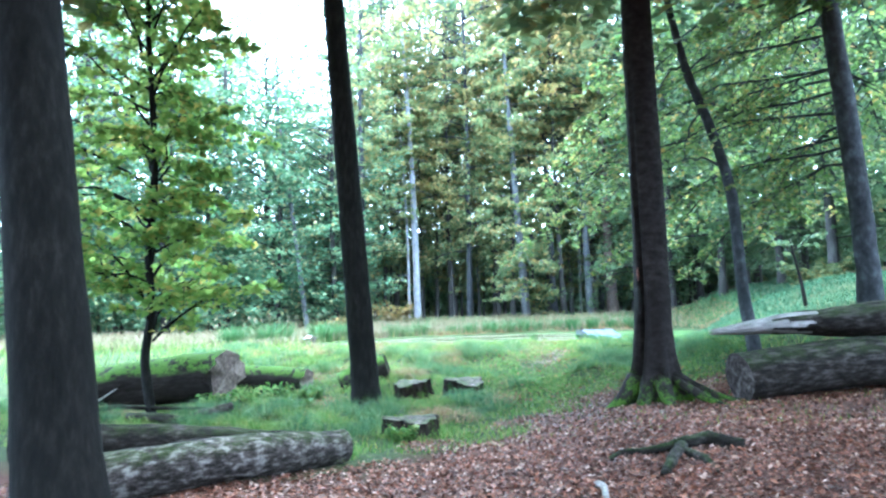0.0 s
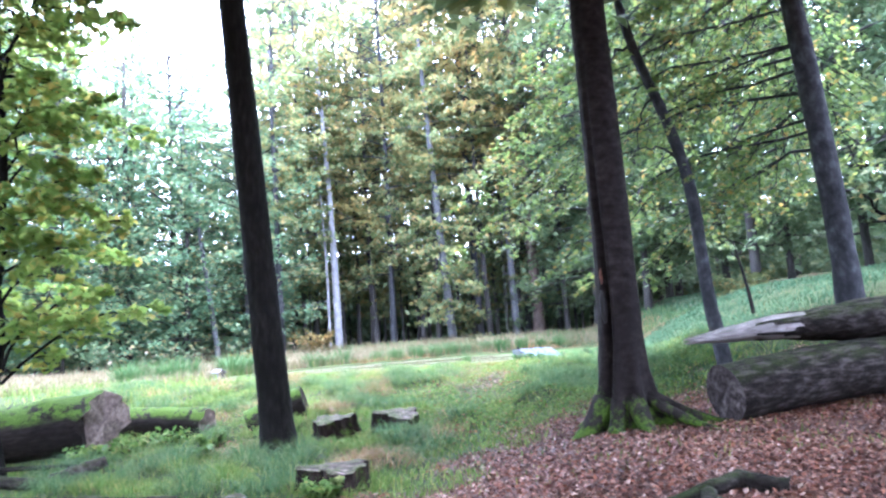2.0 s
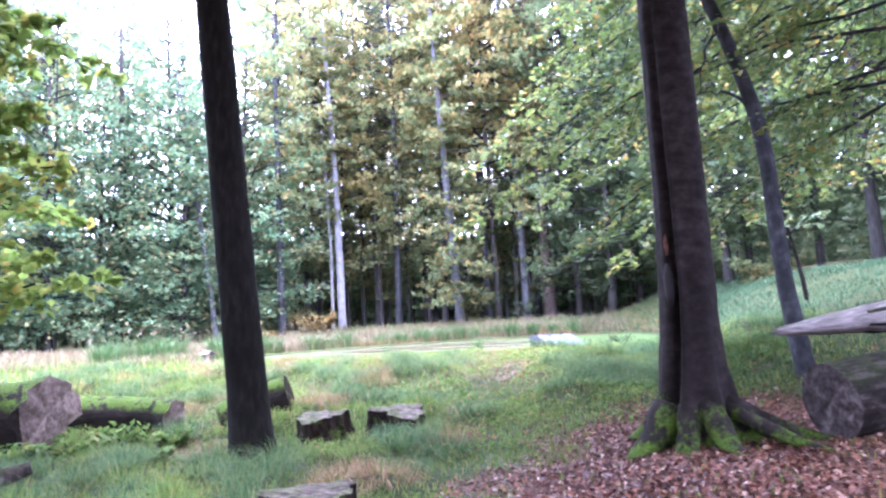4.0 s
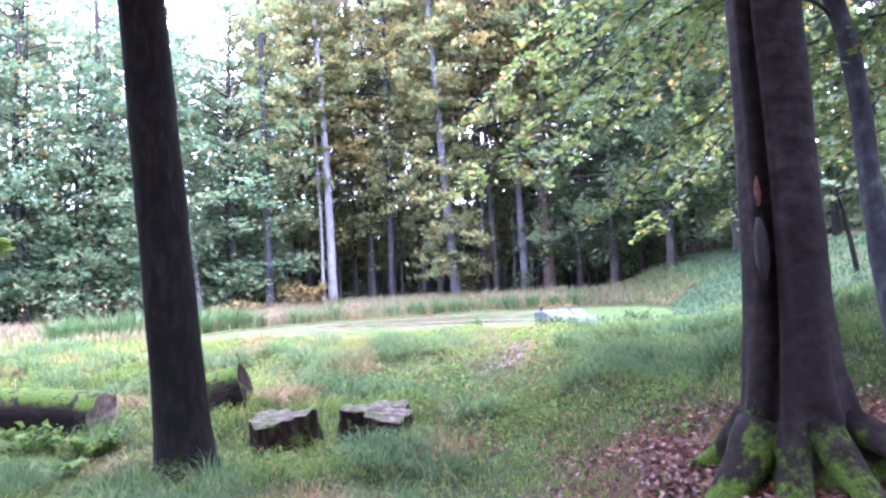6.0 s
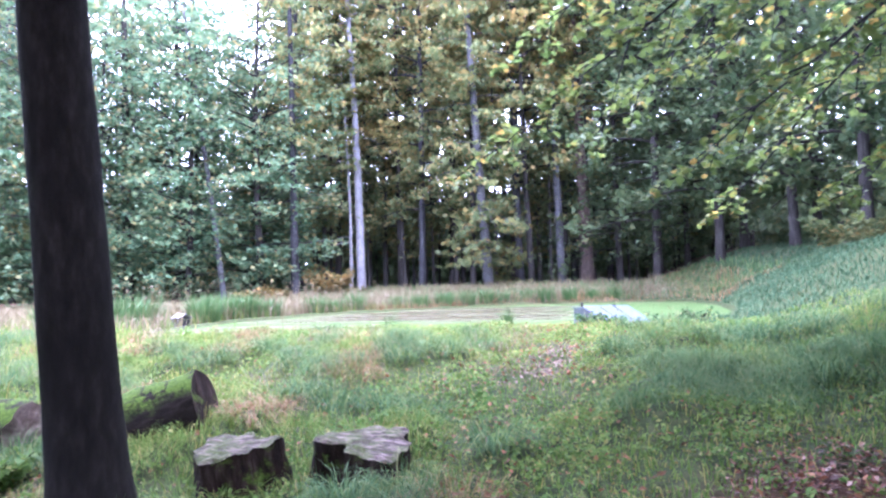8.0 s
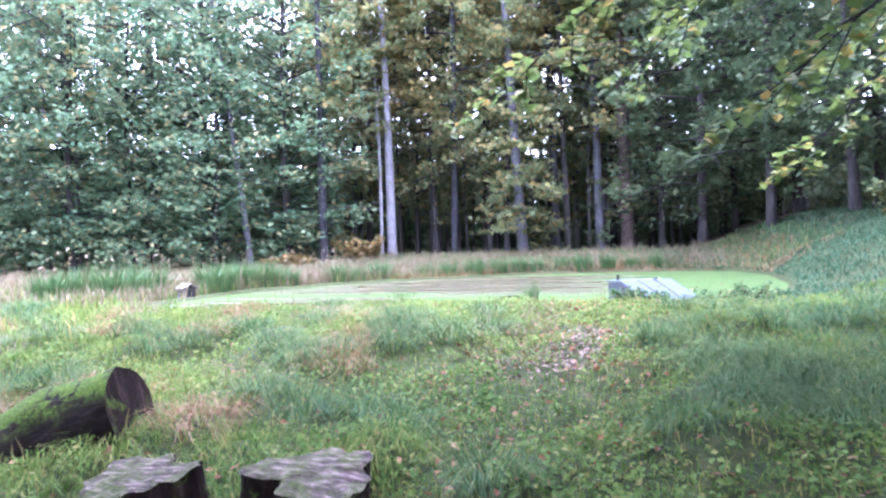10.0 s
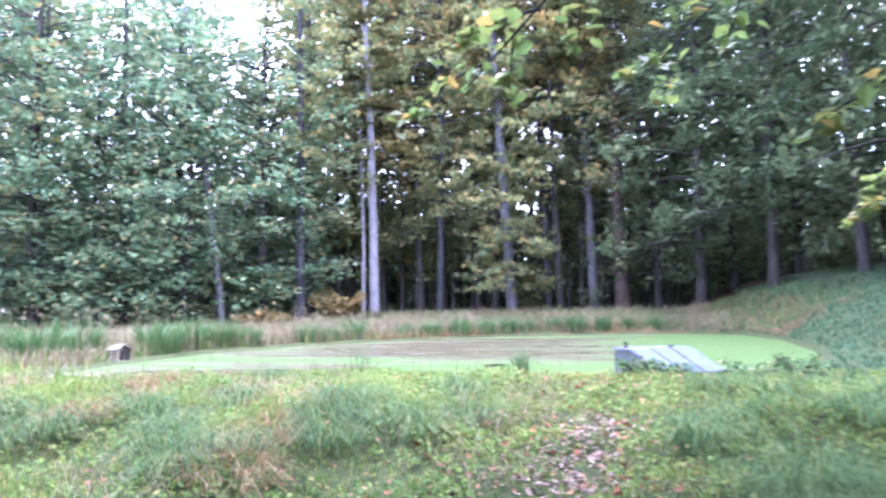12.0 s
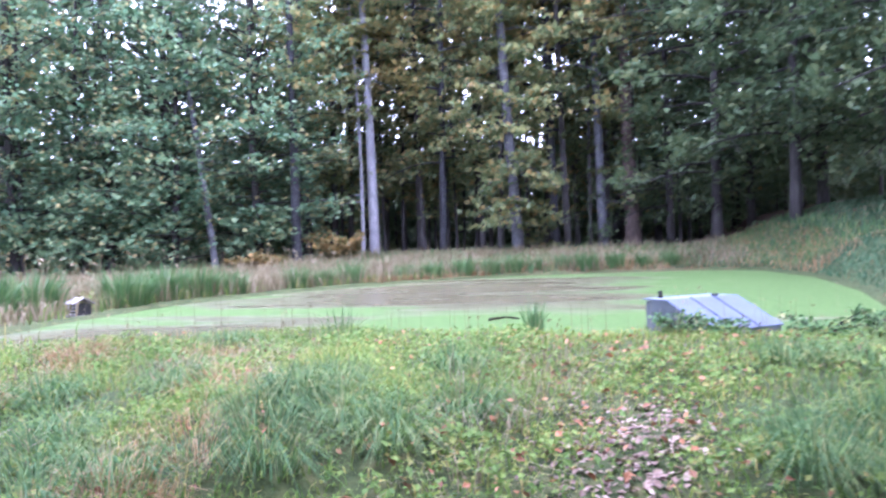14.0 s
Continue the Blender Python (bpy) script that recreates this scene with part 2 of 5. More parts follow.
def ground_material():
    """Soil with thin grass; a red-brown leaf bed under the old beech; straw on the banks; dark humus in the woods."""
    m, t, b = nodes_of("ground_soil_grass")
    n1, n2, n3 = noise_tex(t, 1.3, 5), noise_tex(t, 9.0, 6), noise_tex(t, 60.0, 4)
    grass = ramp(t, n2, [(0.25, (0.014, 0.022, 0.008)), (0.5, (0.032, 0.045, 0.015)), (0.75, (0.08, 0.075, 0.03))])
    litter = ramp(t, n3, [(0.3, (0.022, 0.011, 0.008)), (0.5, (0.06, 0.026, 0.018)), (0.7, (0.125, 0.06, 0.04))])
    straw = ramp(t, n2, [(0.3, (0.055, 0.04, 0.02)), (0.7, (0.13, 0.092, 0.05))])
    humus = ramp(t, n2, [(0.3, (0.025, 0.016, 0.012)), (0.7, (0.1, 0.055, 0.038))])
    x, y = axis(t, 0), axis(t, 1)
    edge = math_node(t, "MULTIPLY", math_node(t, "SUBTRACT", n1, 0.5), 2.2)
    # leaf bed: x beyond a slanting line, y short of the meadow
    u = math_node(t, "ADD", math_node(t, "SUBTRACT", x, math_node(t, "MULTIPLY", math_node(t, "SUBTRACT", y, 8.0), 0.3)), edge)
    fx = math_node(t, "MULTIPLY", math_node(t, "SUBTRACT", u, -0.1), 1.2, True)
    fy = math_node(t, "MULTIPLY", math_node(t, "SUBTRACT", 13.6, math_node(t, "ADD", y, edge)), 1.0, True)
    start = math_node(t, "MULTIPLY", math_node(t, "SUBTRACT", 7.4, math_node(t, "ADD", y, edge)), 0.9, True)
    leaf_bed = math_node(t, "MAXIMUM", math_node(t, "MULTIPLY", fx, fy), start)
    far = math_node(t, "MULTIPLY", math_node(t, "SUBTRACT", y, 41.0), 0.3, True)
    woods = math_node(t, "MULTIPLY", math_node(t, "SUBTRACT", math_node(t, "ADD", y, math_node(t, "MULTIPLY", edge, 1.5)), 53.0), 0.5, True)
    c = mix(t, leaf_bed, grass, litter)
    c = mix(t, math_node(t, "MULTIPLY", far, ramp(t, n1, [(0.4, (0, 0, 0)), (0.6, (1, 1, 1))])), c, straw)
    c = mix(t, woods, c, humus)
    t.links.new(c, b.inputs["Base Color"])
    b.inputs["Roughness"].default_value = 0.95
    b.inputs["Specular IOR Level"].default_value = 0.15
    bump(t, b, math_node(t, "ADD", n2, math_node(t, "MULTIPLY", n3, 0.5)), 0.6, 0.04)
    return m


def water_material():
    """Still brown water, half grown over with duckweed that thickens towards the shores."""
    m, t, b = nodes_of("pond_water_duckweed")
    n1 = noise_tex(t, 0.32, 5, (0.6, 1.6, 1))
    n2 = noise_tex(t, 90.0, 3)
    x, y = axis(t, 0), axis(t, 1)
    open_x = math_node(t, "DIVIDE", math_node(t, "ABSOLUTE", math_node(t, "ADD", x, 3.0)), 6.0)
    open_y = math_node(t, "DIVIDE", math_node(t, "ABSOLUTE", math_node(t, "SUBTRACT", y, 32.5)), 8.5)
    near_x = math_node(t, "DIVIDE", math_node(t, "ABSOLUTE", math_node(t, "ADD", x, 5.6)), 3.4)
    near_y = math_node(t, "DIVIDE", math_node(t, "ABSOLUTE", math_node(t, "SUBTRACT", y, 22.6)), 2.6)
    clear = math_node(t, "MINIMUM", math_node(t, "MAXIMUM", open_x, open_y), math_node(t, "MAXIMUM", near_x, near_y))
    d = math_node(t, "ADD", clear, math_node(t, "MULTIPLY", math_node(t, "SUBTRACT", n1, 0.5), 2.2))
    cover = ramp(t, d, [(0.45, (0.2, 0.2, 0.2)), (0.7, (0.4, 0.4, 0.4)), (0.93, (1, 1, 1))])
    grain = ramp(t, n2, [(0.35, (0, 0, 0)), (0.5, (1, 1, 1))])
    fac = math_node(t, "MULTIPLY", cover, math_node(t, "ADD", math_node(t, "MULTIPLY", grain, 0.3), 0.7), True)
    weed = ramp(t, noise_tex(t, 7.0, 6), [(0.3, (0.036, 0.068, 0.02)), (0.7, (0.066, 0.108, 0.033))])
    t.links.new(mix(t, fac, (0.075, 0.06, 0.04), weed), b.inputs["Base Color"])
    rough = math_node(t, "ADD", math_node(t, "MULTIPLY", fac, 0.75), 0.12)
    t.links.new(rough, b.inputs["Roughness"])
    t.links.new(math_node(t, "SUBTRACT", 0.5, math_node(t, "MULTIPLY", fac, 0.42)), b.inputs["Specular IOR Level"])
    b.inputs["IOR"].default_value = 1.33
    bump(t, b, math_node(t, "ADD", math_node(t, "MULTIPLY", fac, n2), math_node(t, "MULTIPLY", n1, 0.4)), 0.08, 0.01)
    return m


M_GROUND, M_WATER = ground_material(), water_material()
# One sheet metal in three tones: sky-lit lid, duller slope, shaded sides.
M_METAL = plain("galvanised_sheet", (0.055, 0.07, 0.11), 0.55, 0.1, 0.2, 3.0, 0.04)
M_METAL_LIGHT = plain("galvanised_lid_lit", (0.1, 0.118, 0.155), 0.7, 0.1, 0.2, 3.0, 0.04)
M_METAL_DARK = plain("sheet_side_shaded", (0.112, 0.119, 0.14), 0.6, 0.5, 0.3, 5.0)
M_GREYWOOD = plain("boards_grey", (0.16, 0.15, 0.155), 0.85, 0, 0.3, 20)
M_BOARD_PALE = plain("boards_pale", (0.34, 0.33, 0.34), 0.85, 0, 0.25, 20)
M_BLACK = plain("black_shade_and_fittings", (0.01, 0.01, 0.01), 0.9)


# ---- mesh helpers ----
rng = np.random.default_rng(7)


def mesh_from(name, V, F, mats, smooth=True, index=None):
    """A mesh out of an array of places and an array of faces with equally many corners."""
    V, F = np.asarray(V, np.float32), np.asarray(F, np.int32)
    me = bpy.data.meshes.new(name)
    me.vertices.add(len(V))
    me.vertices.foreach_set("co", V.ravel())
    me.loops.add(F.size)
    me.loops.foreach_set("vertex_index", F.ravel())
    me.polygons.add(len(F))
    me.polygons.foreach_set("loop_start", np.arange(0, F.size, F.shape[1], dtype=np.int32))
    for m in (mats if isinstance(mats, (list, tuple)) else [mats]):
        me.materials.append(m)
    me.update(calc_edges=True)
    me.polygons.foreach_set("use_smooth", np.full(len(F), smooth))
    if index is not None:
        me.polygons.foreach_set("material_index", np.asarray(index, np.int32))
    me.update()
    return me


def part(name, me, parent, label=""):
    """One mesh object under a thing or under a part."""
    ob = new(name, me)
    ob.parent = parent
    return tagged(ob, label) if label else ob


def thing(name, label, category, group="", at=None, kind=""):
    ob = new(name)
    ob.empty_display_size = 0.2
    if at is not None:
        ob.matrix_world = at
    return tagged(ob, label, category, group, kind)


def joined(pieces):
    """Pieces of (places, quads) as one."""
    Vs, Fs, k = [], [], 0
    for V, F in pieces:
        Vs.append(V)
        Fs.append(F + k)
        k += len(V)
    return np.concatenate(Vs), np.concatenate(Fs)


def wob(p, s, seed=0.0):
    return noise.noise(Vector((p[0] * s + seed, p[1] * s - seed, p[2] * s + 2 * seed)))


def tube(points, radii, sides=8, rough=0.0, seed=0.0, lobes=None, caps=True, freq=2.0):
    """A round shaft along points. lobes(i, angle) widens ring i. Caps are dished quads."""
    P = [Vector(p) for p in points]
    up = Vector((0, 0, 1)) if abs((P[-1] - P[0]).normalized().z) < 0.9 else Vector((1, 0, 0))
    V, F = [], []
    for i, p in enumerate(P):
        d = (P[min(i + 1, len(P) - 1)] - P[max(i - 1, 0)]).normalized()
        a = d.cross(up).normalized()
        b = a.cross(d).normalized()
        for k in range(sides):
            th = 2 * math.pi * k / sides
            n = a * math.cos(th) + b * math.sin(th)
            r = radii[i]
            if lobes:
                r *= lobes(i, th)
            if rough:
                q = p + n * r
                r *= 1 + rough * (wob(q, freq, seed) + 0.5 * wob(q, freq * 3.1, seed + 5))
            V.append(p + n * r)
    for i in range(len(P) - 1):
        for k in range(sides):
            j = (k + 1) % sides
            F.append((i * sides + k, i * sides + j, (i + 1) * sides + j, (i + 1) * sides + k))
    if caps:
        for end, ring in ((0, 0), (len(P) - 1, (len(P) - 1) * sides)):
            c = len(V)
            V.append(P[end])
            for k in range(0, sides, 2):
                q = (ring + k, ring + (k + 1) % sides, ring + (k + 2) % sides, c)
                F.append(q if end else q[::-1])
    return np.array([tuple(v) for v in V], np.float32), np.array(F, np.int32)


def box(cx, cy, cz, sx, sy, sz, bevel=0.0):
    bm = bmesh.new()
    bmesh.ops.create_cube(bm, size=1, matrix=Matrix.Translation((cx, cy, cz)) @ Matrix.Diagonal((sx, sy, sz, 1)))
    if bevel:
        bmesh.ops.bevel(bm, geom=bm.edges[:], offset=bevel, segments=2, affect="EDGES")
    return bm


def from_bm(name, bm, mats, smooth=False):
    me = bpy.data.meshes.new(name)
    bm.to_mesh(me)
    bm.free()
    for m in (mats if isinstance(mats, (list, tuple)) else [mats]):
        me.materials.append(m)
    if smooth:
        me.polygons.foreach_set("use_smooth", np.full(len(me.polygons), True))
    return me


def leaf_quads(C, size, flat=0.5, gen=rng, long=1.5):
    """A leaf, folded along its rib, at every place in C. flat: 1 lies level, 0 turns every way."""
    n = len(C)
    yaw = gen.uniform(0, 2 * np.pi, n)
    tilt = gen.normal(0, 1, (n, 2)) * (1 - flat) * 1.1
    d = np.stack([np.cos(yaw), np.sin(yaw), tilt[:, 0]], 1)
    d /= np.linalg.norm(d, axis=1)[:, None]
    s = np.stack([-np.sin(yaw), np.cos(yaw), tilt[:, 1]], 1)
    s -= d * (s * d).sum(1)[:, None]
    s /= np.linalg.norm(s, axis=1)[:, None]
    nrm = np.cross(d, s)
    z = size * gen.uniform(0.6, 1.3, n)[:, None]
    V = np.stack([C - d * z * 0.5 * long, C + s * z * 0.5 + nrm * z * 0.12 + d * z * 0.08,
                  C + d * z * 0.5 * long - nrm * z * 0.1, C - s * z * 0.5 + nrm * z * 0.12 + d * z * 0.08], 1)
    return V.reshape(-1, 3).astype(np.float32), np.arange(4 * n, dtype=np.int32).reshape(-1, 4)


# ---- the lie of the land ----
SHORE = [(-5.6, 20.7), (-4.0, 22.2), (-2.2, 22.7), (-0.8, 22.0), (1.2, 21.9), (3.6, 22.0), (4.9, 25.2), (5.8, 29.2), (6.6, 35.4), (6.5, 41.6), (4.4, 43.4),
         (0.4, 42.4), (-2.8, 41.1), (-5.3, 38.3), (-6.8, 35.4), (-8.2, 32.0), (-8.8, 28.2), (-8.3, 24.2), (-7.6, 21.2)]


def shore_distance(x, y):
    """Metres from the waterline, under zero in the pond."""
    x, y = np.asarray(x, float), np.asarray(y, float)
    best = np.full(x.shape, 1e9)
    inside = np.zeros(x.shape, bool)
    for (ax, ay), (bx, by) in zip(SHORE, SHORE[1:] + SHORE[:1]):
        ex, ey = bx - ax, by - ay
        u = np.clip(((x - ax) * ex + (y - ay) * ey) / (ex * ex + ey * ey), 0, 1)
        best = np.minimum(best, np.hypot(x - ax - u * ex, y - ay - u * ey))
        cross = ((ay > y) != (by > y)) & (x < (bx - ax) * (y - ay) / (by - ay + 1e-9) + ax)
        inside ^= cross
    return np.where(inside, -best, best)


def smooth(a, b, v):
    u = np.clip((v - a) / (b - a), 0, 1)
    return u * u * (3 - 2 * u)


TUSSOCKS = []
tussock_gen = np.random.default_rng(12)
WOOD_SPOTS = [(-0.37, 9.75), (-1.48, 13.65), (-0.45, 13.8), (-2.05, 12.62), (-2.7, 14.6), (-0.62, 7.66), (-1.6, 8.5), (-3.0, 7.9), (-1.4, 6.4), (-5.72, 11.5), (-4.4, 10.9)]
WOOD_SPOTS += [(-5.3 - 0.55 * k, 13.2 - 0.3 * k) for k in range(7)] + [(-4.02 - 0.5 * k, 14.3) for k in range(7)]
while len(TUSSOCKS) < 225:
    tx, ty = tussock_gen.uniform(-9.5, 5.6), tussock_gen.uniform(9.3, 21.4)
    on_trail = abs(tx - 0.9) < 0.75 and ty > 14.3
    on_wood = any((tx - qx) ** 2 + (ty - qy) ** 2 < 0.55 ** 2 for qx, qy in WOOD_SPOTS)
    in_leaves = tx > 0.3 * (ty - 8.0) - 0.9 and ty < 14.4
    wet = shore_distance(tx, ty) < 1.1 or (ty > 19.8 and tx > -3)
    crowded = any((tx - qx) ** 2 + (ty - qy) ** 2 < 0.4 ** 2 for qx, qy, qr, qh in TUSSOCKS)
    if not (on_trail or on_wood or in_leaves or wet or crowded):
        TUSSOCKS.append((tx, ty, tussock_gen.uniform(0.2, 0.42), tussock_gen.uniform(0.05, 0.17) * (1 - 0.6 * float(ty > 18.5))))


def tussock_height(x, y):
    z = np.zeros(np.shape(x))
    near = (y > 8.3) & (y < 22.5) & (x > -11) & (x < 7)
    px, py = x[near], y[near]
    s = np.zeros(px.shape)
    for tx, ty, tr, th in TUSSOCKS:
        s += th * np.exp(-((px - tx) ** 2 + (py - ty) ** 2) / (tr * tr))
    z[near] = s
    return z


def land(x, y):
    """Height of the ground: a hollow before a low dam, the pond, its far bank, the woods, and a hillside to the east."""
    x, y = np.asarray(x, float), np.asarray(y, float)
    z = -0.78 - 0.1 * smooth(5, 11.5, y) * (1 - smooth(12.5, 14.5, y)) * (1 - 0.6 * smooth(-0.5, 2.5, x))
    z = z + 0.2 * smooth(12.5, 15, y) + 0.6 * smooth(14.2, 20.3, y)
    z = z + 0.3 * smooth(0.5, 3.2, x) * (1 - smooth(13, 19, y)) * smooth(3, 8, y)
    hill = x - 3.4 - 1.5 * smooth(15, 22, y) - 1.3 * smooth(26, 42, y)
    rise = np.log1p(np.exp(np.clip(hill * 2.0, -30, 30))) / 2.0
    z = z + (0.3 + 0.08 * smooth(20, 30, y)) / 0.4 * (0.4 * np.minimum(rise, 5) + 0.1 * np.maximum(rise - 5, 0)) * smooth(10.5, 16, y)
    far = smooth(38, 46, y)
    z = z + far * (0.35 + 0.65 * smooth(43, 56, y) - 0.35 * smooth(12, 26, -x))
    z = z + 0.05 * np.sin(x * 1.3 + 0.7 * y) * np.sin(y * 0.9 - 0.4 * x) * smooth(9, 14, y)
    z = z + 0.035 * np.sin(4.1 * x + 1.3 * np.sin(2.2 * y)) * np.sin(3.7 * y + 1.1 * np.sin(2.7 * x)) * smooth(12.5, 15, y) * (1 - smooth(22, 26, y))
    z = z + tussock_height(x, y)
    d = shore_distance(x, y)
    bank = 0.06 + 0.02 * np.sin(3 * x + y)
    near = np.clip(1 - d / 2.2, 0, 1) ** 2
    z = np.where(d > 0, z * (1 - near) + (bank + 0.12 * np.clip(d, 0, 2.2) * smooth(25, 30, y)) * near, np.maximum(0.06 + 0.45 * d, -0.7))
    return z


def land_z(x, y):
    return float(land(np.array([x]), np.array([y]))[0])


def ground_mesh():
    xs = np.concatenate([np.linspace(-600, -60, 10), np.linspace(-50, -12, 39)[:-1], np.linspace(-12, 8, 161), np.linspace(8.5, 50, 43), np.linspace(60, 600, 10)])
    ys = np.concatenate([np.linspace(-600, -40, 9), np.linspace(-30, -2, 29)[:-1], np.linspace(-2, 8.5, 43)[:-1], np.linspace(8.5, 23, 121)[:-1], np.linspace(23, 40, 52), np.linspace(41, 100, 60), np.linspace(120, 700, 10)])
    X, Y = np.meshgrid(xs, ys)
    Z = land(X, Y)
    V = np.stack([X, Y, Z], -1).reshape(-1, 3)
    nx, ny = len(xs), len(ys)
    a = (np.arange(ny - 1)[:, None] * nx + np.arange(nx - 1)[None]).ravel()
    return mesh_from("ground", V, np.stack([a, a + 1, a + nx + 1, a + nx], 1), M_GROUND)


tagged(new("ground", ground_mesh()), "uneven woodland ground with grass and fallen leaves", "ground", kind="structure")
wx, wy = np.meshgrid(np.linspace(-10, 8, 37), np.linspace(20, 45, 51))
wa = (np.arange(50)[:, None] * 37 + np.arange(36)[None]).ravel()
keep = shore_distance(wx.ravel()[wa] + 0.25, wy.ravel()[wa] + 0.25) < 0.7
tagged(new("water", mesh_from("water", np.stack([wx, wy, 0 * wx], -1).reshape(-1, 3), np.stack([wa, wa + 1, wa + 38, wa + 37], 1)[keep], M_WATER)),
       "still brown pond half covered with green duckweed", "pond", kind="structure")


# ---- trees ----
def stem(base, top, bend, r0, r1, rings, seed, sides=14, rough=0.05, flare=0.5, flare_h=0.5, lobe=0.0, lobe_n=5):
    """A trunk from base to top, bowed by bend, that flares at its foot into lobes."""
    b, t, c = Vector(base), Vector(top), Vector(bend)
    us = [(i / rings) ** 1.25 for i in range(rings + 1)]
    pts = [b.lerp(t, u) + c * math.sin(math.pi * u) for u in us]
    L = (t - b).length
    rad = [(r0 + (r1 - r0) * u) * (1 + flare * math.exp(-u * L / flare_h)) for u in us]

    def lobes(i, th):
        return 1 + lobe * math.exp(-us[i] * L / (flare_h * 1.3)) * math.cos(lobe_n * th + seed + 0.6 * math.sin(2 * th + seed))
    return tube(pts, rad, sides, rough, seed, lobes if lobe else None)


def sprays(gen, start, direction, length, n_leaf, spread, sag=0.25, layers=0.12, clump=0.0, thick=0.3):
    """Places of leaves in a flat spray along a branch, and the branch's points."""
    d = np.array(direction, float)
    d /= np.linalg.norm(d)
    tufts = max(1, int(n_leaf / 22)) if clump else n_leaf
    u = gen.beta(1.6, 1.1, tufts)
    side = np.array([-d[1], d[0], 0.0])
    side /= np.linalg.norm(side) + 1e-9
    w = gen.normal(0, 1, tufts) * spread * (1.05 - 0.6 * u)
    z = gen.normal(0, layers, tufts) - sag * length * u ** 2 - 0.12 * np.abs(w)
    C = np.array(start) + d * (u * length)[:, None] + side * w[:, None]
    C[:, 2] += z
    if clump:
        C = np.repeat(C, 22, 0)[:max(1, n_leaf)]
        C = C + gen.normal(0, 1, C.shape) * np.array([clump, clump, clump * thick])
    us = np.linspace(0, 0.97, 5)
    B = np.array(start) + d * (us * length)[:, None]
    B[:, 2] -= sag * length * us ** 2
    return C, B


def broadleaf(name, label, H, r, h0, R, n_branch, n_leaf, size, bark_mat, leaf_mat, seed, flat=0.55, sag=0.2, up=0.25, category="tree", sides=8, lean=0.0, skirt=0.0, clump=0.42, thick=0.35):
    """A forest tree at the origin: trunk, boughs and a crown of leaf sprays in uneven layers."""
    gen = np.random.default_rng(seed)
    root = thing(name, label, category)
    top = (lean * H, 0.1 * gen.normal(), H)
    V, F = stem((0, 0, -0.3), top, (gen.normal() * 0.15, gen.normal() * 0.15, 0), r, r * 0.25, 14, seed, sides, 0.06, 0.35, 0.4)
    part("trunk", mesh_from("trunk", V, F, bark_mat), root)
    C, wood = [], []
    for i in range(n_branch):
        f = (i + gen.uniform(0, 1)) / n_branch
        h = h0 + (H * 0.98 - h0) * f
        prof = (0.42 + 0.58 * math.sin(math.pi * min(1, 0.16 + 0.58 * f)) ** 0.7) * (1 + skirt * (1 - f))
        length = R * prof * gen.uniform(0.65, 1.2)
        a = i * 2.399 + gen.uniform(-0.9, 0.9)
        d = (math.cos(a), math.sin(a), up * gen.uniform(0.2, 1.4) * (0.4 + f))
        st = (lean * h, 0, h)
        k = max(8, int(n_leaf / n_branch * prof * max(0.22, 1.42 - 1.25 * f)))
        c, b = sprays(gen, st, d, length, k, length * 0.34, sag * gen.uniform(0.3, 1.7), 0.24 + 0.3 * gen.uniform(), clump, thick)
        C.append(c)
        wood.append(tube(b, np.linspace(r * 0.22, r * 0.04, 5), 4, caps=False))
    V, F = joined(wood)
    tagged(part("branchwork", mesh_from("branchwork", V, F, bark_mat), root), kind="stuff")
    V, F = leaf_quads(np.concatenate(C), size, flat, gen, 1.35)
    part("crown", mesh_from("crown", V, F, leaf_mat, False), root)
    return root


def put(ob, x, y, turn=0.0, s=1.0, sz=None, z=None, first=False):
    m = pose(x, y, land_z(x, y) if z is None else z, 0, 0, turn) @ Matrix.Diagonal((s, s, sz or s, 1))
    if first:
        ob.matrix_world = m
        return ob
    return copy_thing(ob, m)


# ---- the old trees at the edge of the meadow ----
def old_tree(name, label, base, top, bend, r0, r1, bark_mat, leaf_mat, seed, crown_h, crown_R, n_leaf, rings=46, sides=22, flare=0.45, flare_h=0.45, lobe=0.06):
    """A tall standing trunk with its crown high above, out of view, there for its shade."""
    root = thing(name, label, "tree", at=Matrix.Translation(base))
    b = Vector(base)
    V, F = stem((0, 0, -0.25), Vector(top) - b, bend, r0, r1, rings, seed, sides, 0.045, flare, flare_h, lobe)
    part("trunk", mesh_from("trunk", V, F, bark_mat), root)
    gen = np.random.default_rng(seed + 50)
    C, wood = [], []
    t = Vector(top) - b
    n = 26
    for i in range(n):
        f = (i + 0.5) / n
        st = t * (crown_h / t.z + (1 - crown_h / t.z) * f)
        a = i * 2.399 + seed
        d = (math.cos(a), math.sin(a), 0.35)
        length = crown_R * (0.5 + 0.5 * math.sin(math.pi * (0.2 + 0.75 * f))) * gen.uniform(0.7, 1.15)
        c, w = sprays(gen, tuple(st), d, length, n_leaf // n, length * 0.3, 0.2, 0.25)
        C.append(c)
        wood.append(tube(w, np.linspace(r1 * 0.5, 0.015, 5), 5, caps=False))
    V, F = joined(wood)
    tagged(part("branchwork", mesh_from("branchwork", V, F, bark_mat), root), kind="stuff")
    V, F = leaf_quads(np.concatenate(C), 0.26, 0.6, gen, 1.3)
    part("crown", mesh_from("crown", V, F, leaf_mat, False), root)
    return root


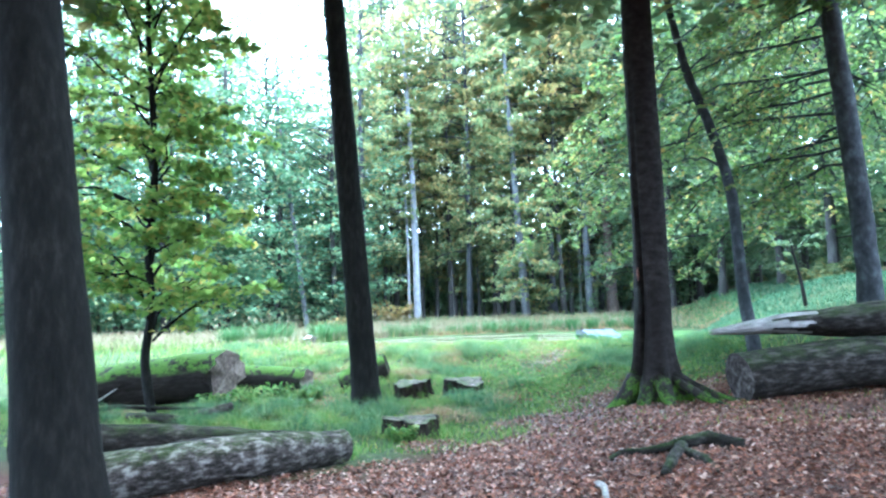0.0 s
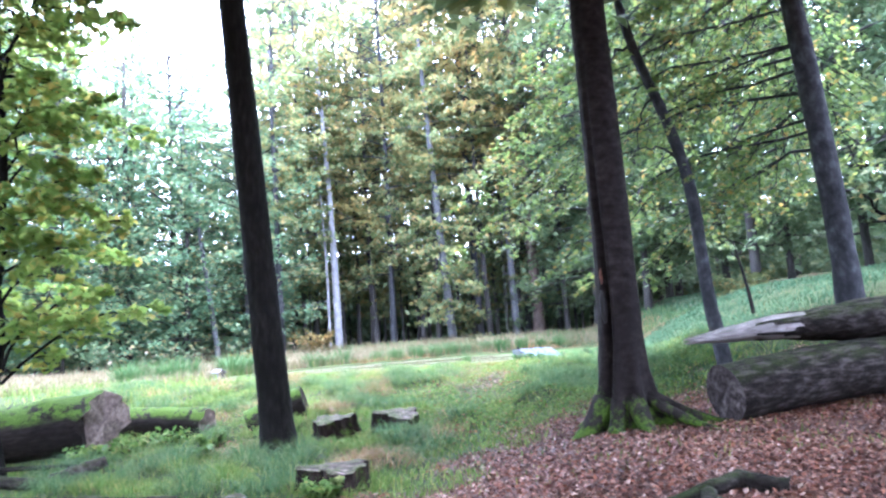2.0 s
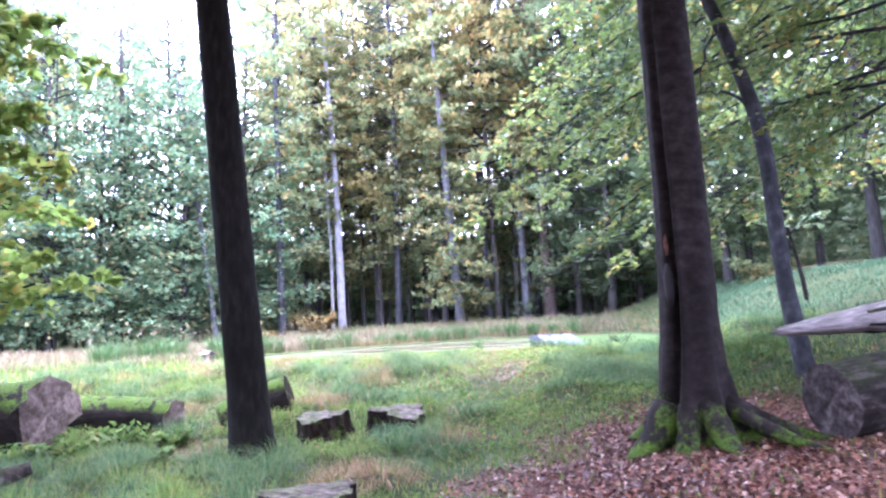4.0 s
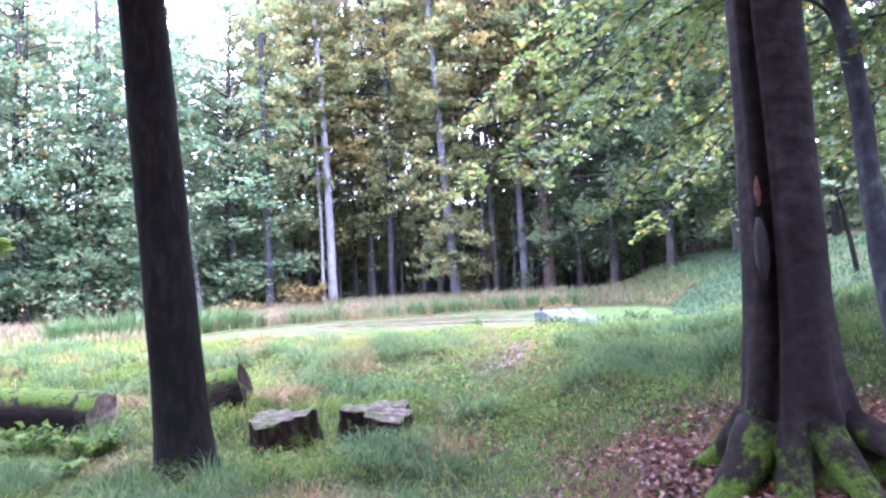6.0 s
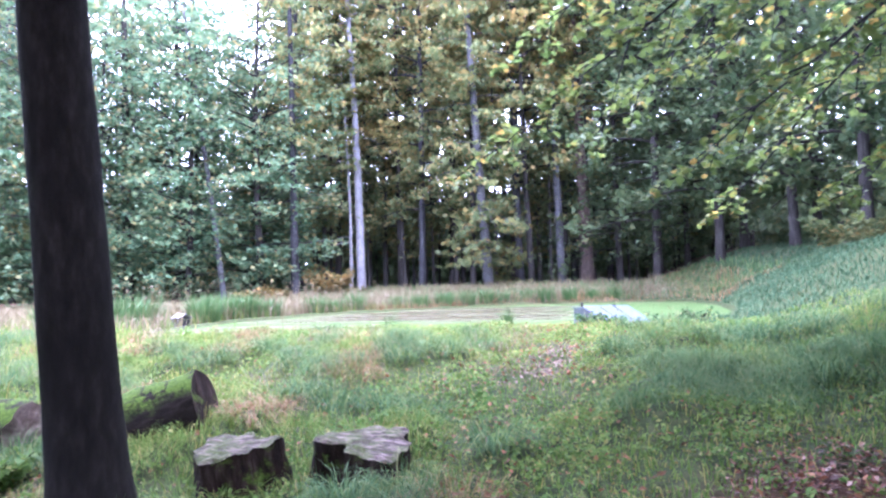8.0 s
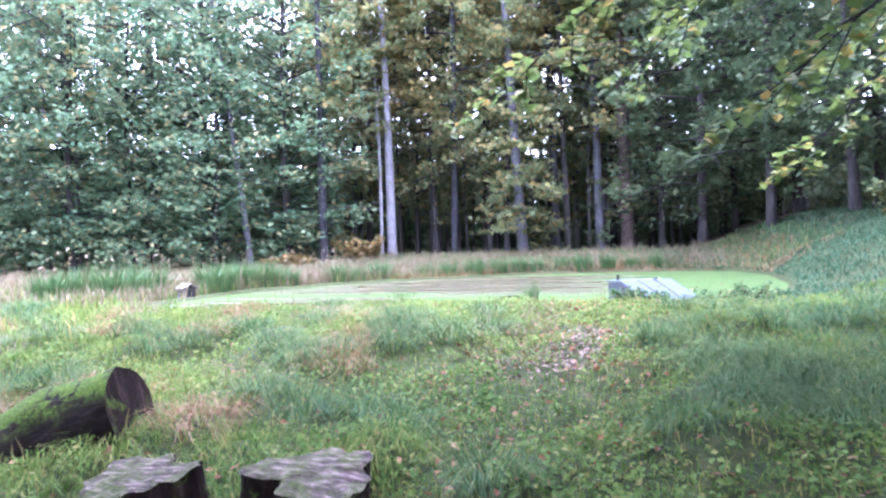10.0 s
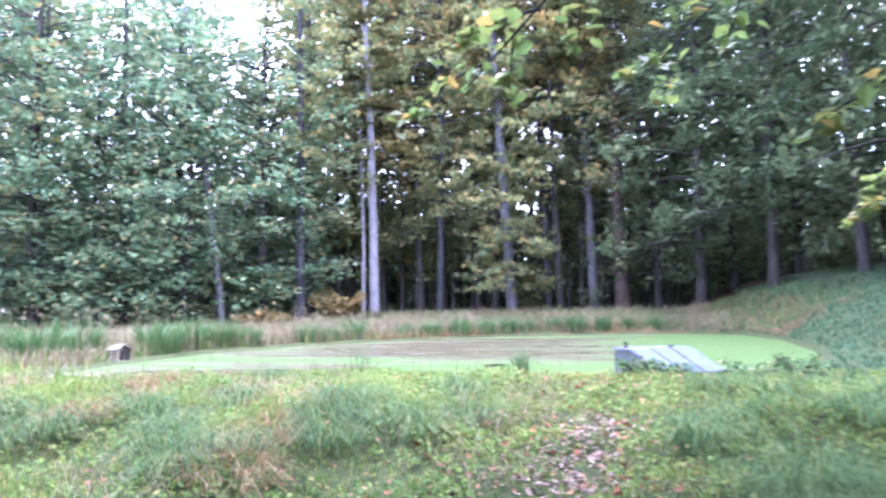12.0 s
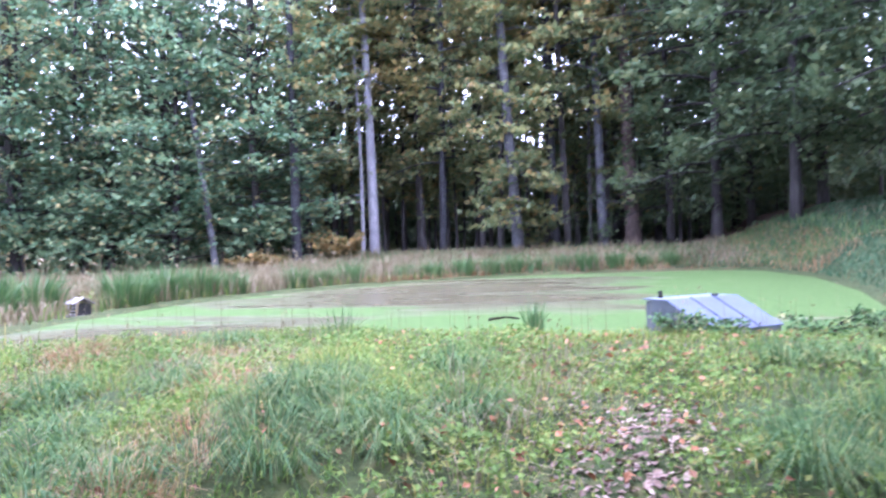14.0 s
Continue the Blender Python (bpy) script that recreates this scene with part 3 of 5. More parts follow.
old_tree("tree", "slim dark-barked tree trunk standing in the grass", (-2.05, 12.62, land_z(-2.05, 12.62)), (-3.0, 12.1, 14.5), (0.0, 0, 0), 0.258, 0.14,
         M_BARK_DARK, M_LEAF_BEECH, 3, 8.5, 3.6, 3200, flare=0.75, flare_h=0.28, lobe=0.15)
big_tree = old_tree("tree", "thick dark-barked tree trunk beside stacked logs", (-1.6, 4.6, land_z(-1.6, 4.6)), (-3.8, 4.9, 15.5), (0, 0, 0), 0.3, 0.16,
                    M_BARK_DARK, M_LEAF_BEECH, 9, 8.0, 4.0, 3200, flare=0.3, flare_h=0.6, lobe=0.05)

# the old beech: flutes, a split with a rotten hollow, and mossy root toes
BX, BY = 2.98, 11.2
BZ = land_z(BX, BY)
beech = thing("beech_tree", "old beech with a split trunk and mossy roots on fallen leaves", "tree", at=Matrix.Translation((BX, BY, BZ)))


def beech_trunk():
    rings, sides, H = 80, 84, 13.0
    hs = [-0.25 + (H + 0.25) * (i / rings) ** 1.7 for i in range(rings + 1)]
    pts = [(0.012 * h + 0.03 * math.sin(h * 0.7), 0.02 * h, h) for h in hs]
    rad = [0.265 - 0.005 * h for h in hs]
    toes = (-2.62, -1.95, -1.2, -0.35, 0.9, 2.2)

    def lobes(i, th):
        h = max(0, hs[i])
        g = math.exp(-h / 0.36)
        w = 0.52 * math.exp(-h / 0.62)
        for a in toes:
            dth = math.atan2(math.sin(th - a), math.cos(th - a))
            w += 1.0 * g * math.exp(-(dth / 0.2) ** 2)
        c = -2.27 + 0.08 * math.sin(1.3 * h)
        dth = math.atan2(math.sin(th - c), math.cos(th - c))
        depth = 0.55 * math.exp(-((h - 1.2) / 1.3) ** 2) + 0.22 * math.exp(-((h - 3.4) / 1.3) ** 2)
        w -= depth * math.exp(-(dth / 0.12) ** 2)
        w += 0.14 * math.exp(-((h - 1.8) / 1.9) ** 2) * (math.exp(-((dth - 0.26) / 0.13) ** 2) + 0.6 * math.exp(-((dth + 0.27) / 0.14) ** 2))
        return 1 + w
    P = [Vector(p) for p in pts]
    V, F = [], []
    for i, p in enumerate(P):
        for k in range(sides):
            th = 2 * math.pi * k / sides
            r = rad[i] * lobes(i, th)
            q = p + Vector((math.cos(th), math.sin(th), 0)) * r
            r *= 1 + 0.035 * wob(q, 3.0) + 0.02 * wob(q, 9.0, 3)
            V.append(tuple(p + Vector((math.cos(th), math.sin(th), 0)) * r))
    for i in range(rings):
        for k in range(sides):
            j = (k + 1) % sides
            F.append((i * sides + k, i * sides + j, (i + 1) * sides + j, (i + 1) * sides + k))
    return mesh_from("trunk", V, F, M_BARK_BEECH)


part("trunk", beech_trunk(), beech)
for ang, reach, r, curl in ((-2.6, 0.95, 0.15, 0.1), (-1.95, 0.8, 0.1, 0.2), (-1.25, 1.0, 0.11, -0.1), (-0.32, 1.5, 0.12, 0.15), (-0.55, 1.7, 0.07, -0.25), (0.9, 0.9, 0.11, 0.1), (2.4, 0.9, 0.11, 0)):
    pts, rad = [], []
    for i in range(9):
        u = i / 8
        a = ang + curl * u
        d = 0.28 + (reach - 0.28) * u
        x, y = d * math.cos(a), d * math.sin(a)
        ground = land_z(BX + x, BY + y) - BZ
        pts.append((x, y, ground + 0.34 * (1 - u) ** 2.2 + 0.015 - 0.09 * u))
        rad.append(r * (1.15 - 0.72 * u))
    V, F = tube(pts, rad, 12, 0.14, ang, freq=5.0)
    part("root", mesh_from("root", V, F, M_BARK_BEECH), beech, "mossy surface root" if ang < -1 or ang > 0 else "dark surface root")
# Near-black plug takes the place of the shade inside the rotten hollow.
hollow_V, hollow_F = tube([(-0.15, -0.175, 1.3), (-0.155, -0.185, 1.42), (-0.16, -0.19, 1.6), (-0.165, -0.185, 1.72)], [0.015, 0.04, 0.04, 0.012], 10, 0.2, 4)
ochre_V, ochre_F = tube([(-0.15, -0.165, 1.8), (-0.15, -0.17, 1.88), (-0.155, -0.17, 1.93), (-0.15, -0.165, 2.0)], [0.008, 0.022, 0.018, 0.006], 10, 0.5, 6)
part("rotten_wood", mesh_from("rotten_wood", ochre_V, ochre_F, M_OCHRE), beech, "ochre rotten wood in the split")
part("hollow", mesh_from("hollow", hollow_V, hollow_F, M_HOLLOW), beech, "rotten hollow, its shade put in as a black plug")
# Unseen beech crown, its leaves made dense to shade the leaf bed.
gen = np.random.default_rng(5)
C, wood = [], []
for i in range(26):
    a = i * 2.399
    h = 6.5 + 7 * i / 26
    length = 4.2 * (0.6 + 0.4 * math.sin(i * 0.12 + 0.4))
    c, w = sprays(gen, (0.012 * h, 0.02 * h, h), (math.cos(a), math.sin(a), 0.3), length, 280, length * 0.3, 0.2, 0.25)
    C.append(c)
    wood.append(tube(w, np.linspace(0.08, 0.015, 5), 5, caps=False))
V, F = joined(wood)
tagged(part("branchwork", mesh_from("branchwork", V, F, M_BARK_BEECH), beech), kind="stuff")
V, F = leaf_quads(np.concatenate(C), 0.26, 0.6, gen, 1.3)
part("crown", mesh_from("crown", V, F, M_LEAF_BEECH, False), beech)


# unseen trees added around the walker's start, so that their crowns shade the leaf bed
for k, (x, y) in enumerate(((6.4, 3.2), (-4.8, 0.6), (1.2, -5.0), (9.2, 8.2), (-8.0, 6.4))):
    old_tree("tree", "unseen dark-barked tree added to shade the leaf-covered ground", (x, y, land_z(x, y)), (x + 0.4, y - 0.3, 15.0), (0, 0, 0), 0.24, 0.12, M_BARK_DARK, M_LEAF_BEECH, 60 + k, 6.5, 6.0, 11500, 24, 12)


# ---- smaller trees and the hanging boughs ----
def bough_leaves(gen, start, end, n_twig, leaves, size, sag=0.12, fan=0.9, drop=0.25):
    """A long bough with side twigs in a flat hanging fan: wood pieces and leaf places."""
    s, e = np.array(start, float), np.array(end, float)
    us = np.linspace(0, 1, 9)
    line = s + (e - s) * us[:, None]
    line[:, 2] += sag * np.sin(np.pi * us) * np.linalg.norm(e - s)
    line[1:-1] += gen.normal(0, 0.04, (7, 3))
    wood = [tube(line, np.linspace(0.028, 0.005, 9), 5, caps=False)]
    C = []
    d = (e - s) / np.linalg.norm(e - s)
    side = np.array([-d[1], d[0], 0])
    for i in range(n_twig):
        u = 0.08 + 0.92 * (i + gen.uniform()) / n_twig
        p = np.array([np.interp(u, us, line[:, k]) for k in range(3)])
        sg = 1 if i % 2 else -1
        length = fan * (1.15 - 0.75 * u) * gen.uniform(0.6, 1.2)
        tw = d * 0.7 + side * sg * gen.uniform(0.5, 1.1) + np.array([0, 0, -drop * gen.uniform(0.2, 1.4)])
        c, w = sprays(gen, p, tw, length, leaves, length * 0.16, 0.16, 0.035)
        C.append(c)
        wood.append(tube(w, np.linspace(0.012, 0.003, 5), 3, caps=False))
    return wood, np.concatenate(C)


def small_tree(name, label, pts, rad, bark_mat, leaf_mat, boughs, seed, size, category="tree", sides=12, flat=0.6):
    """A thin tree on given stem points with leafy boughs; pts are in the world."""
    base = Vector(pts[0])
    root = thing(name, label, category, at=Matrix.Translation(base))
    fine = []
    P = [Vector(p) - base for p in pts]
    steps = 6
    for i in range(len(P) - 1):
        for k in range(steps):
            u = k / steps
            p0, p1, p2, p3 = P[max(i - 1, 0)], P[i], P[i + 1], P[min(i + 2, len(P) - 1)]
            fine.append(0.5 * ((2 * p1) + (p2 - p0) * u + (2 * p0 - 5 * p1 + 4 * p2 - p3) * u * u + (3 * p1 - p0 - 3 * p2 + p3) * u ** 3))
    fine.append(P[-1])
    rr = np.interp(np.linspace(0, 1, len(fine)), np.linspace(0, 1, len(rad)), rad)
    V, F = tube(fine, rr, sides, 0.08, seed, freq=4.0)
    part("trunk", mesh_from("trunk", V, F, bark_mat), root)
    gen = np.random.default_rng(seed)
    C = []
    for start, end, n_twig, leaves, fan in boughs:
        w, c = bough_leaves(gen, np.array(start) - np.array(base), np.array(end) - np.array(base), n_twig, leaves, size, fan=fan)
        V, F = joined(w)
        tagged(part("bough", mesh_from("bough", V, F, bark_mat), root), kind="stuff")
        C.append(c)
    if sum(len(c) for c in C):
        V, F = leaf_quads(np.concatenate(C), size, flat, gen, 1.45)
        tagged(part("foliage", mesh_from("foliage", V, F, leaf_mat, False), root), kind="stuff")
    return root


gen = np.random.default_rng(21)
# a sapling in front of the mossy log
sx, sy = -5.55, 11.2
sz = land_z(sx, sy)
boughs = []
for i in range(54):
    a, h = i * 2.399 + gen.uniform(-0.6, 0.6), 1.4 + 7.6 * i / 54
    L = (2.9 if math.cos(a) < 0.3 else 2.2) * (1.05 - 0.5 * (i / 54) ** 2) * gen.uniform(0.5, 1.15)
    boughs.append(((sx - 0.03 * h, sy, sz + h), (sx + L * math.cos(a), sy + L * math.sin(a), sz + h + gen.uniform(-0.2, 1.5)), 11, 20, 0.95))
small_tree("sapling", "slender sapling with yellow-green leaves", [(sx, sy, sz - 0.1), (sx - 0.1, sy, sz + 0.45), (sx - 0.19, sy, sz + 1.1), (sx - 0.07, sy, sz + 2.0), (sx - 0.15, sy, sz + 3.0), (sx - 0.05, sy, sz + 4.6), (sx - 0.25, sy, sz + 7.4), (sx - 0.3, sy, sz + 9.8)],
           [0.11, 0.085, 0.078, 0.07, 0.066, 0.06, 0.045, 0.015], M_BARK_DARK, M_LEAF_BRIGHT, boughs, 31, 0.125, flat=0.4)

# the leaning thin tree
YB = (4.9, 13.6, land_z(4.9, 13.6) - 0.1)
small_tree("thin_tree", "thin grey leaning tree with a crooked dead side branch", [YB, (4.72, 13.6, 1.2), (4.64, 13.6, 2.9), (4.36, 13.6, 4.15), (3.95, 13.6, 5.5), (3.6, 13.6, 7.5)],
           [0.14, 0.105, 0.1, 0.09, 0.08, 0.05], M_BARK_SLATE, M_LEAF_BEECH,
           [((4.5, 13.6, 3.4), (3.6, 13.3, 3.5), 3, 0, 0.5), ((4.2, 13.6, 4.6), (3.8, 13.2, 3.4), 3, 0, 0.4), ((3.9, 13.6, 5.4), (3.2, 13.3, 4.6), 4, 0, 0.5),
            ((4.0, 13.6, 5.2), (5.0, 14.6, 6.0), 6, 10, 0.9)], 33, 0.12)

# the grey beech on the slope, whose boughs hang over the meadow
RX, RY = 6.55, 13.0
RZ = land_z(RX, RY)
reach = []
for (x, y, z, h, n, fan) in ((0.35, 16.2, 2.15, 4.2, 24, 1.3), (1.5, 17.2, 2.5, 4.6, 22, 1.3), (2.4, 15.4, 1.75, 3.6, 20, 1.2), (3.2, 17.8, 1.6, 3.8, 22, 1.3), (4.3, 16.6, 1.55, 3.3, 18, 1.2),
                           (0.8, 16.9, 3.6, 5.6, 24, 1.5), (1.8, 15.2, 3.4, 5.0, 22, 1.4), (3.0, 16.6, 3.3, 5.0, 22, 1.4), (4.2, 18.4, 3.0, 4.8, 22, 1.4), (1.4, 18.6, 4.8, 6.6, 24, 1.6),
                           (2.6, 14.8, 4.9, 6.4, 22, 1.5), (3.8, 16.2, 4.6, 6.2, 22, 1.5), (5.2, 18.0, 4.2, 6.0, 22, 1.5), (2.2, 17.2, 6.2, 7.8, 22, 1.6), (4.4, 15.2, 6.0, 7.4, 22, 1.6),
                           (5.6, 16.6, 2.3, 4.0, 20, 1.3), (7.2, 17.6, 2.8, 4.6, 20, 1.4), (8.4, 16.2, 3.4, 5.0, 20, 1.4), (6.8, 18.8, 4.4, 6.2, 20, 1.5), (8.8, 17.4, 5.6, 7.2, 20, 1.5), (6.0, 17.0, 6.6, 8.0, 20, 1.6),
                           (5.6, 11.6, 5.4, 6.8, 16, 1.3), (7.6, 11.0, 5.2, 6.6, 16, 1.3)):
    reach.append(((RX - 0.03 * h, RY, RZ + h), (x, y, z + 0.1), n + 4, 27, fan))
small_tree("beech_tree", "grey-barked beech with long leafy boughs hanging low", [(RX, RY, RZ - 0.2), (RX + 0.03, RY, RZ + 1.5), (RX - 0.08, RY, RZ + 4), (RX - 0.35, RY, RZ + 8), (RX - 0.6, RY, RZ + 13)],
           [0.27, 0.185, 0.17, 0.15, 0.08], M_BARK_SLATE, M_LEAF_BOUGH, reach, 41, 0.084, sides=20)

# a twiggy young stem behind the split log, and a small bare one
small_tree("young_tree", "thin young tree stem with few twigs", [(6.75, 12.2, land_z(6.75, 12.2) - 0.1), (6.88, 12.2, 1.3), (7.15, 12.2, 2.6), (7.45, 12.2, 4.2)], [0.028, 0.022, 0.016, 0.008], M_BARK_DARK, M_LEAF_BEECH,
           [((6.9, 12.2, 1.8), (6.5, 12.0, 2.4), 5, 6, 0.5), ((7.0, 12.2, 2.9), (7.5, 12.3, 3.5), 5, 6, 0.5)], 51, 0.09, "tree", 8)
small_tree("young_tree", "short bare young stem in the grass", [(7.4, 20.4, land_z(7.4, 20.4) - 0.1), (7.3, 20.4, land_z(7.4, 20.4) + 0.8), (7.1, 20.4, land_z(7.4, 20.4) + 1.9)], [0.06, 0.045, 0.02], M_BARK_DARK, M_LEAF_DARK,
           [((7.2, 20.4, 2.2), (6.6, 20.2, 2.7), 6, 10, 0.6), ((7.2, 20.4, 2.4), (7.9, 20.5, 2.8), 6, 10, 0.6)], 53, 0.1, "tree", 8)


# ---- logs and stumps ----
def log(name, label, a, b, r0, r1, bark_mat, end_mat, seed, rough=0.12, sides=22, rings=18, bow=0.04, category="log", bare=None, jag=0.0, slant=0.0):
    """A lying trunk from a to b with weathered cut ends; bare: (label, from, to, angle, width) of a strip with no bark."""
    A, B = Vector(a), Vector(b)
    root = thing(name, label, category, at=Matrix.Translation(A))
    n = (B - A).normalized()
    turn = n.to_track_quat("X", "Z").to_matrix().to_4x4()
    L = (B - A).length
    pts = [(L * i / rings, bow * L * math.sin(math.pi * i / rings) * math.sin(seed), bow * 0.5 * L * math.sin(math.pi * i / rings)) for i in range(rings + 1)]
    rad = [r0 + (r1 - r0) * i / rings for i in range(rings + 1)]
    V, F = tube(pts, rad, sides, rough, seed, caps=False, freq=2.6)
    for k in range(sides):
        V[k, 0] += slant * V[k, 1] + jag * (math.sin(2.1 * k + seed) + 0.7 * math.sin(5.3 * k) + 1.2 * math.cos(2 * math.pi * k / sides + 0.6))
    ob = part("bark", mesh_from("bark", V, F, bark_mat), root)
    ob.matrix_basis = turn
    for i, sign in ((0, -1), (rings, 1)):
        ring = V[i * sides:(i + 1) * sides]
        c = ring.mean(0)
        rows = [ring]
        for f in (0.86, 0.55, 0.22):
            q = c + (ring - c) * f
            q[:, 0] += sign * 0.03 * (0.5 - f) * rad[i] + gen.normal(0, 0.006, sides)
            rows.append(q)
        W = np.concatenate(rows + [c[None]])
        G = [(k * sides + j, k * sides + (j + 1) % sides, (k + 1) * sides + (j + 1) % sides, (k + 1) * sides + j) for k in range(3) for j in range(sides)]
        G += [(3 * sides + j, 3 * sides + j + 1, 3 * sides + (j + 2) % sides, len(W) - 1) for j in range(0, sides, 2)]
        G = np.array(G) if sign > 0 else np.array(G)[:, ::-1]
        e = part("cut_end", mesh_from("cut_end", W, G, end_mat, True), root, "weathered cut end")
        e.matrix_basis = turn
    if bare:
        lab, u0, u1, th0, wid = bare
        S, G = [], []
        for i in range(13):
            u = u0 + (u1 - u0) * i / 12
            p = pts[int(u * rings)]
            rr = (r0 + (r1 - r0) * u) * 1.05 + 0.006
            half = wid * (0.35 + 0.65 * math.sin(math.pi * (i + 0.4) / 12.8)) * (1 + 0.3 * math.sin(i * 2.1))
            for k in range(5):
                th = th0 + half * (k / 4 - 0.5)
                S.append((u * L, p[1] + rr * math.cos(th), p[2] + rr * math.sin(th)))
        for i in range(12):
            for k in range(4):
                G.append((i * 5 + k, i * 5 + k + 1, i * 5 + k + 6, i * 5 + k + 5))
        e = part("bare_patch", mesh_from("bare_patch", S, G, M_WOOD_SILVER), root, lab)
        e.matrix_basis = turn
    return root


def lz(x, y, r):
    return land_z(x, y) + r


log("log", "pale peeling log lying on fallen leaves", (-0.62, 7.66, lz(-0.62, 7.66, 0.17)), (-2.3, 4.9, lz(-2.3, 4.9, 0.2)), 0.19, 0.24, M_LOG_PALE, M_WOOD_END, 2.0, 0.1, bare=("pale bare wood", 0.45, 0.62, 2.3, 0.9))
log("log", "dark weathered log lying behind the pale log", (-1.6, 8.5, lz(-1.6, 8.5, 0.08)), (-4.6, 7.2, lz(-4.6, 7.2, 0.16)), 0.14, 0.23, M_LOG_DARK, M_WOOD_END, 3.4, 0.14)
log("log", "big fallen trunk thick with moss and a broken end", (-5.3, 13.2, -0.22), (-8.6, 11.4, lz(-8.6, 11.4, 0.2)), 0.5, 0.42, M_LOG_MOSSY, M_WOOD_BROKEN, 4.2, 0.18, jag=0.07, slant=0.7)
log("log", "mossy log lying in the meadow grass", (-4.02, 14.3, lz(-4.02, 14.3, 0.2)), (-6.9, 14.3, lz(-6.9, 14.3, 0.2)), 0.3, 0.28, M_LOG_MOSSY, M_WOOD_BROKEN, 5.0, 0.12, jag=0.03)
log("log", "short mossy log section with a slanted top", (-2.25, 14.55, lz(-2.25, 14.55, 0.16)), (-3.2, 14.3, lz(-3.2, 14.3, 0.04)), 0.37, 0.35, M_LOG_MOSSY, M_STUMP_SIDE, 6.0, 0.12)
log("log", "huge log with worn bark beside the beech", (4.15, 10.95, lz(4.15, 10.95, 0.33)), (7.5, 12.05, lz(7.5, 12.05, 0.3)), 0.35, 0.36, M_LOG_DARK, M_WOOD_END, 7.0, 0.06, 28, 24)
log("log", "low dark log half sunk in the grass behind", (-5.6, 15.5, lz(-5.6, 15.5, 0.06)), (-8.6, 14.6, lz(-8.6, 14.6, 0.06)), 0.13, 0.16, M_LOG_MOSSY, M_WOOD_END, 8.0, 0.1)


def split_log():
    """The half trunk that rests on the huge log: rounded above, flat below, tapering to a splintered point."""
    root = thing("split_log", "split half log with silvery splintered tip resting on a log", "log", at=Matrix.Translation((3.9, 11.3, 0.47)))
    d = Vector((7.5 - 3.9, 12.2 - 11.3, 0.66 - 0.47))
    L = d.length
    turn = d.normalized().to_track_quat("X", "Z").to_matrix().to_4x4()
    rings, sides = 34, 22
    V, F = [], []
    for i in range(rings + 1):
        u = i / rings
        w = 0.34 * min(1, 0.12 + 1.5 * u ** 0.8)
        hgt = 0.3 * min(1, 0.14 + 1.25 * u)
        for k in range(sides):
            th = 2 * math.pi * k / sides
            y, z = w * math.cos(th), hgt * math.sin(th)
            if z < 0:
                z *= 0.9
            q = Vector((u * L, y, z))
            s = 1 + 0.16 * wob(q, 3.2, 2) + 0.1 * wob(q, 9, 4)
            V.append((u * L - 0.1 * abs(math.sin(3 * th)) * (1 - u), y * s, z * s + 0.03 * math.sin(6 * u)))
    for i in range(rings):
        for k in range(sides):
            F.append((i * sides + k, i * sides + (k + 1) % sides, (i + 1) * sides + (k + 1) % sides, (i + 1) * sides + k))
    idx = [1 if f[0] // sides < rings * 0.3 + 3 * math.sin(f[0] * 1.7) else 0 for f in F]
    e = part("wood", mesh_from("wood", V, F, [M_LOG_DARK, M_WOOD_SILVER], True, idx), root)
    e.matrix_basis = turn


split_log()


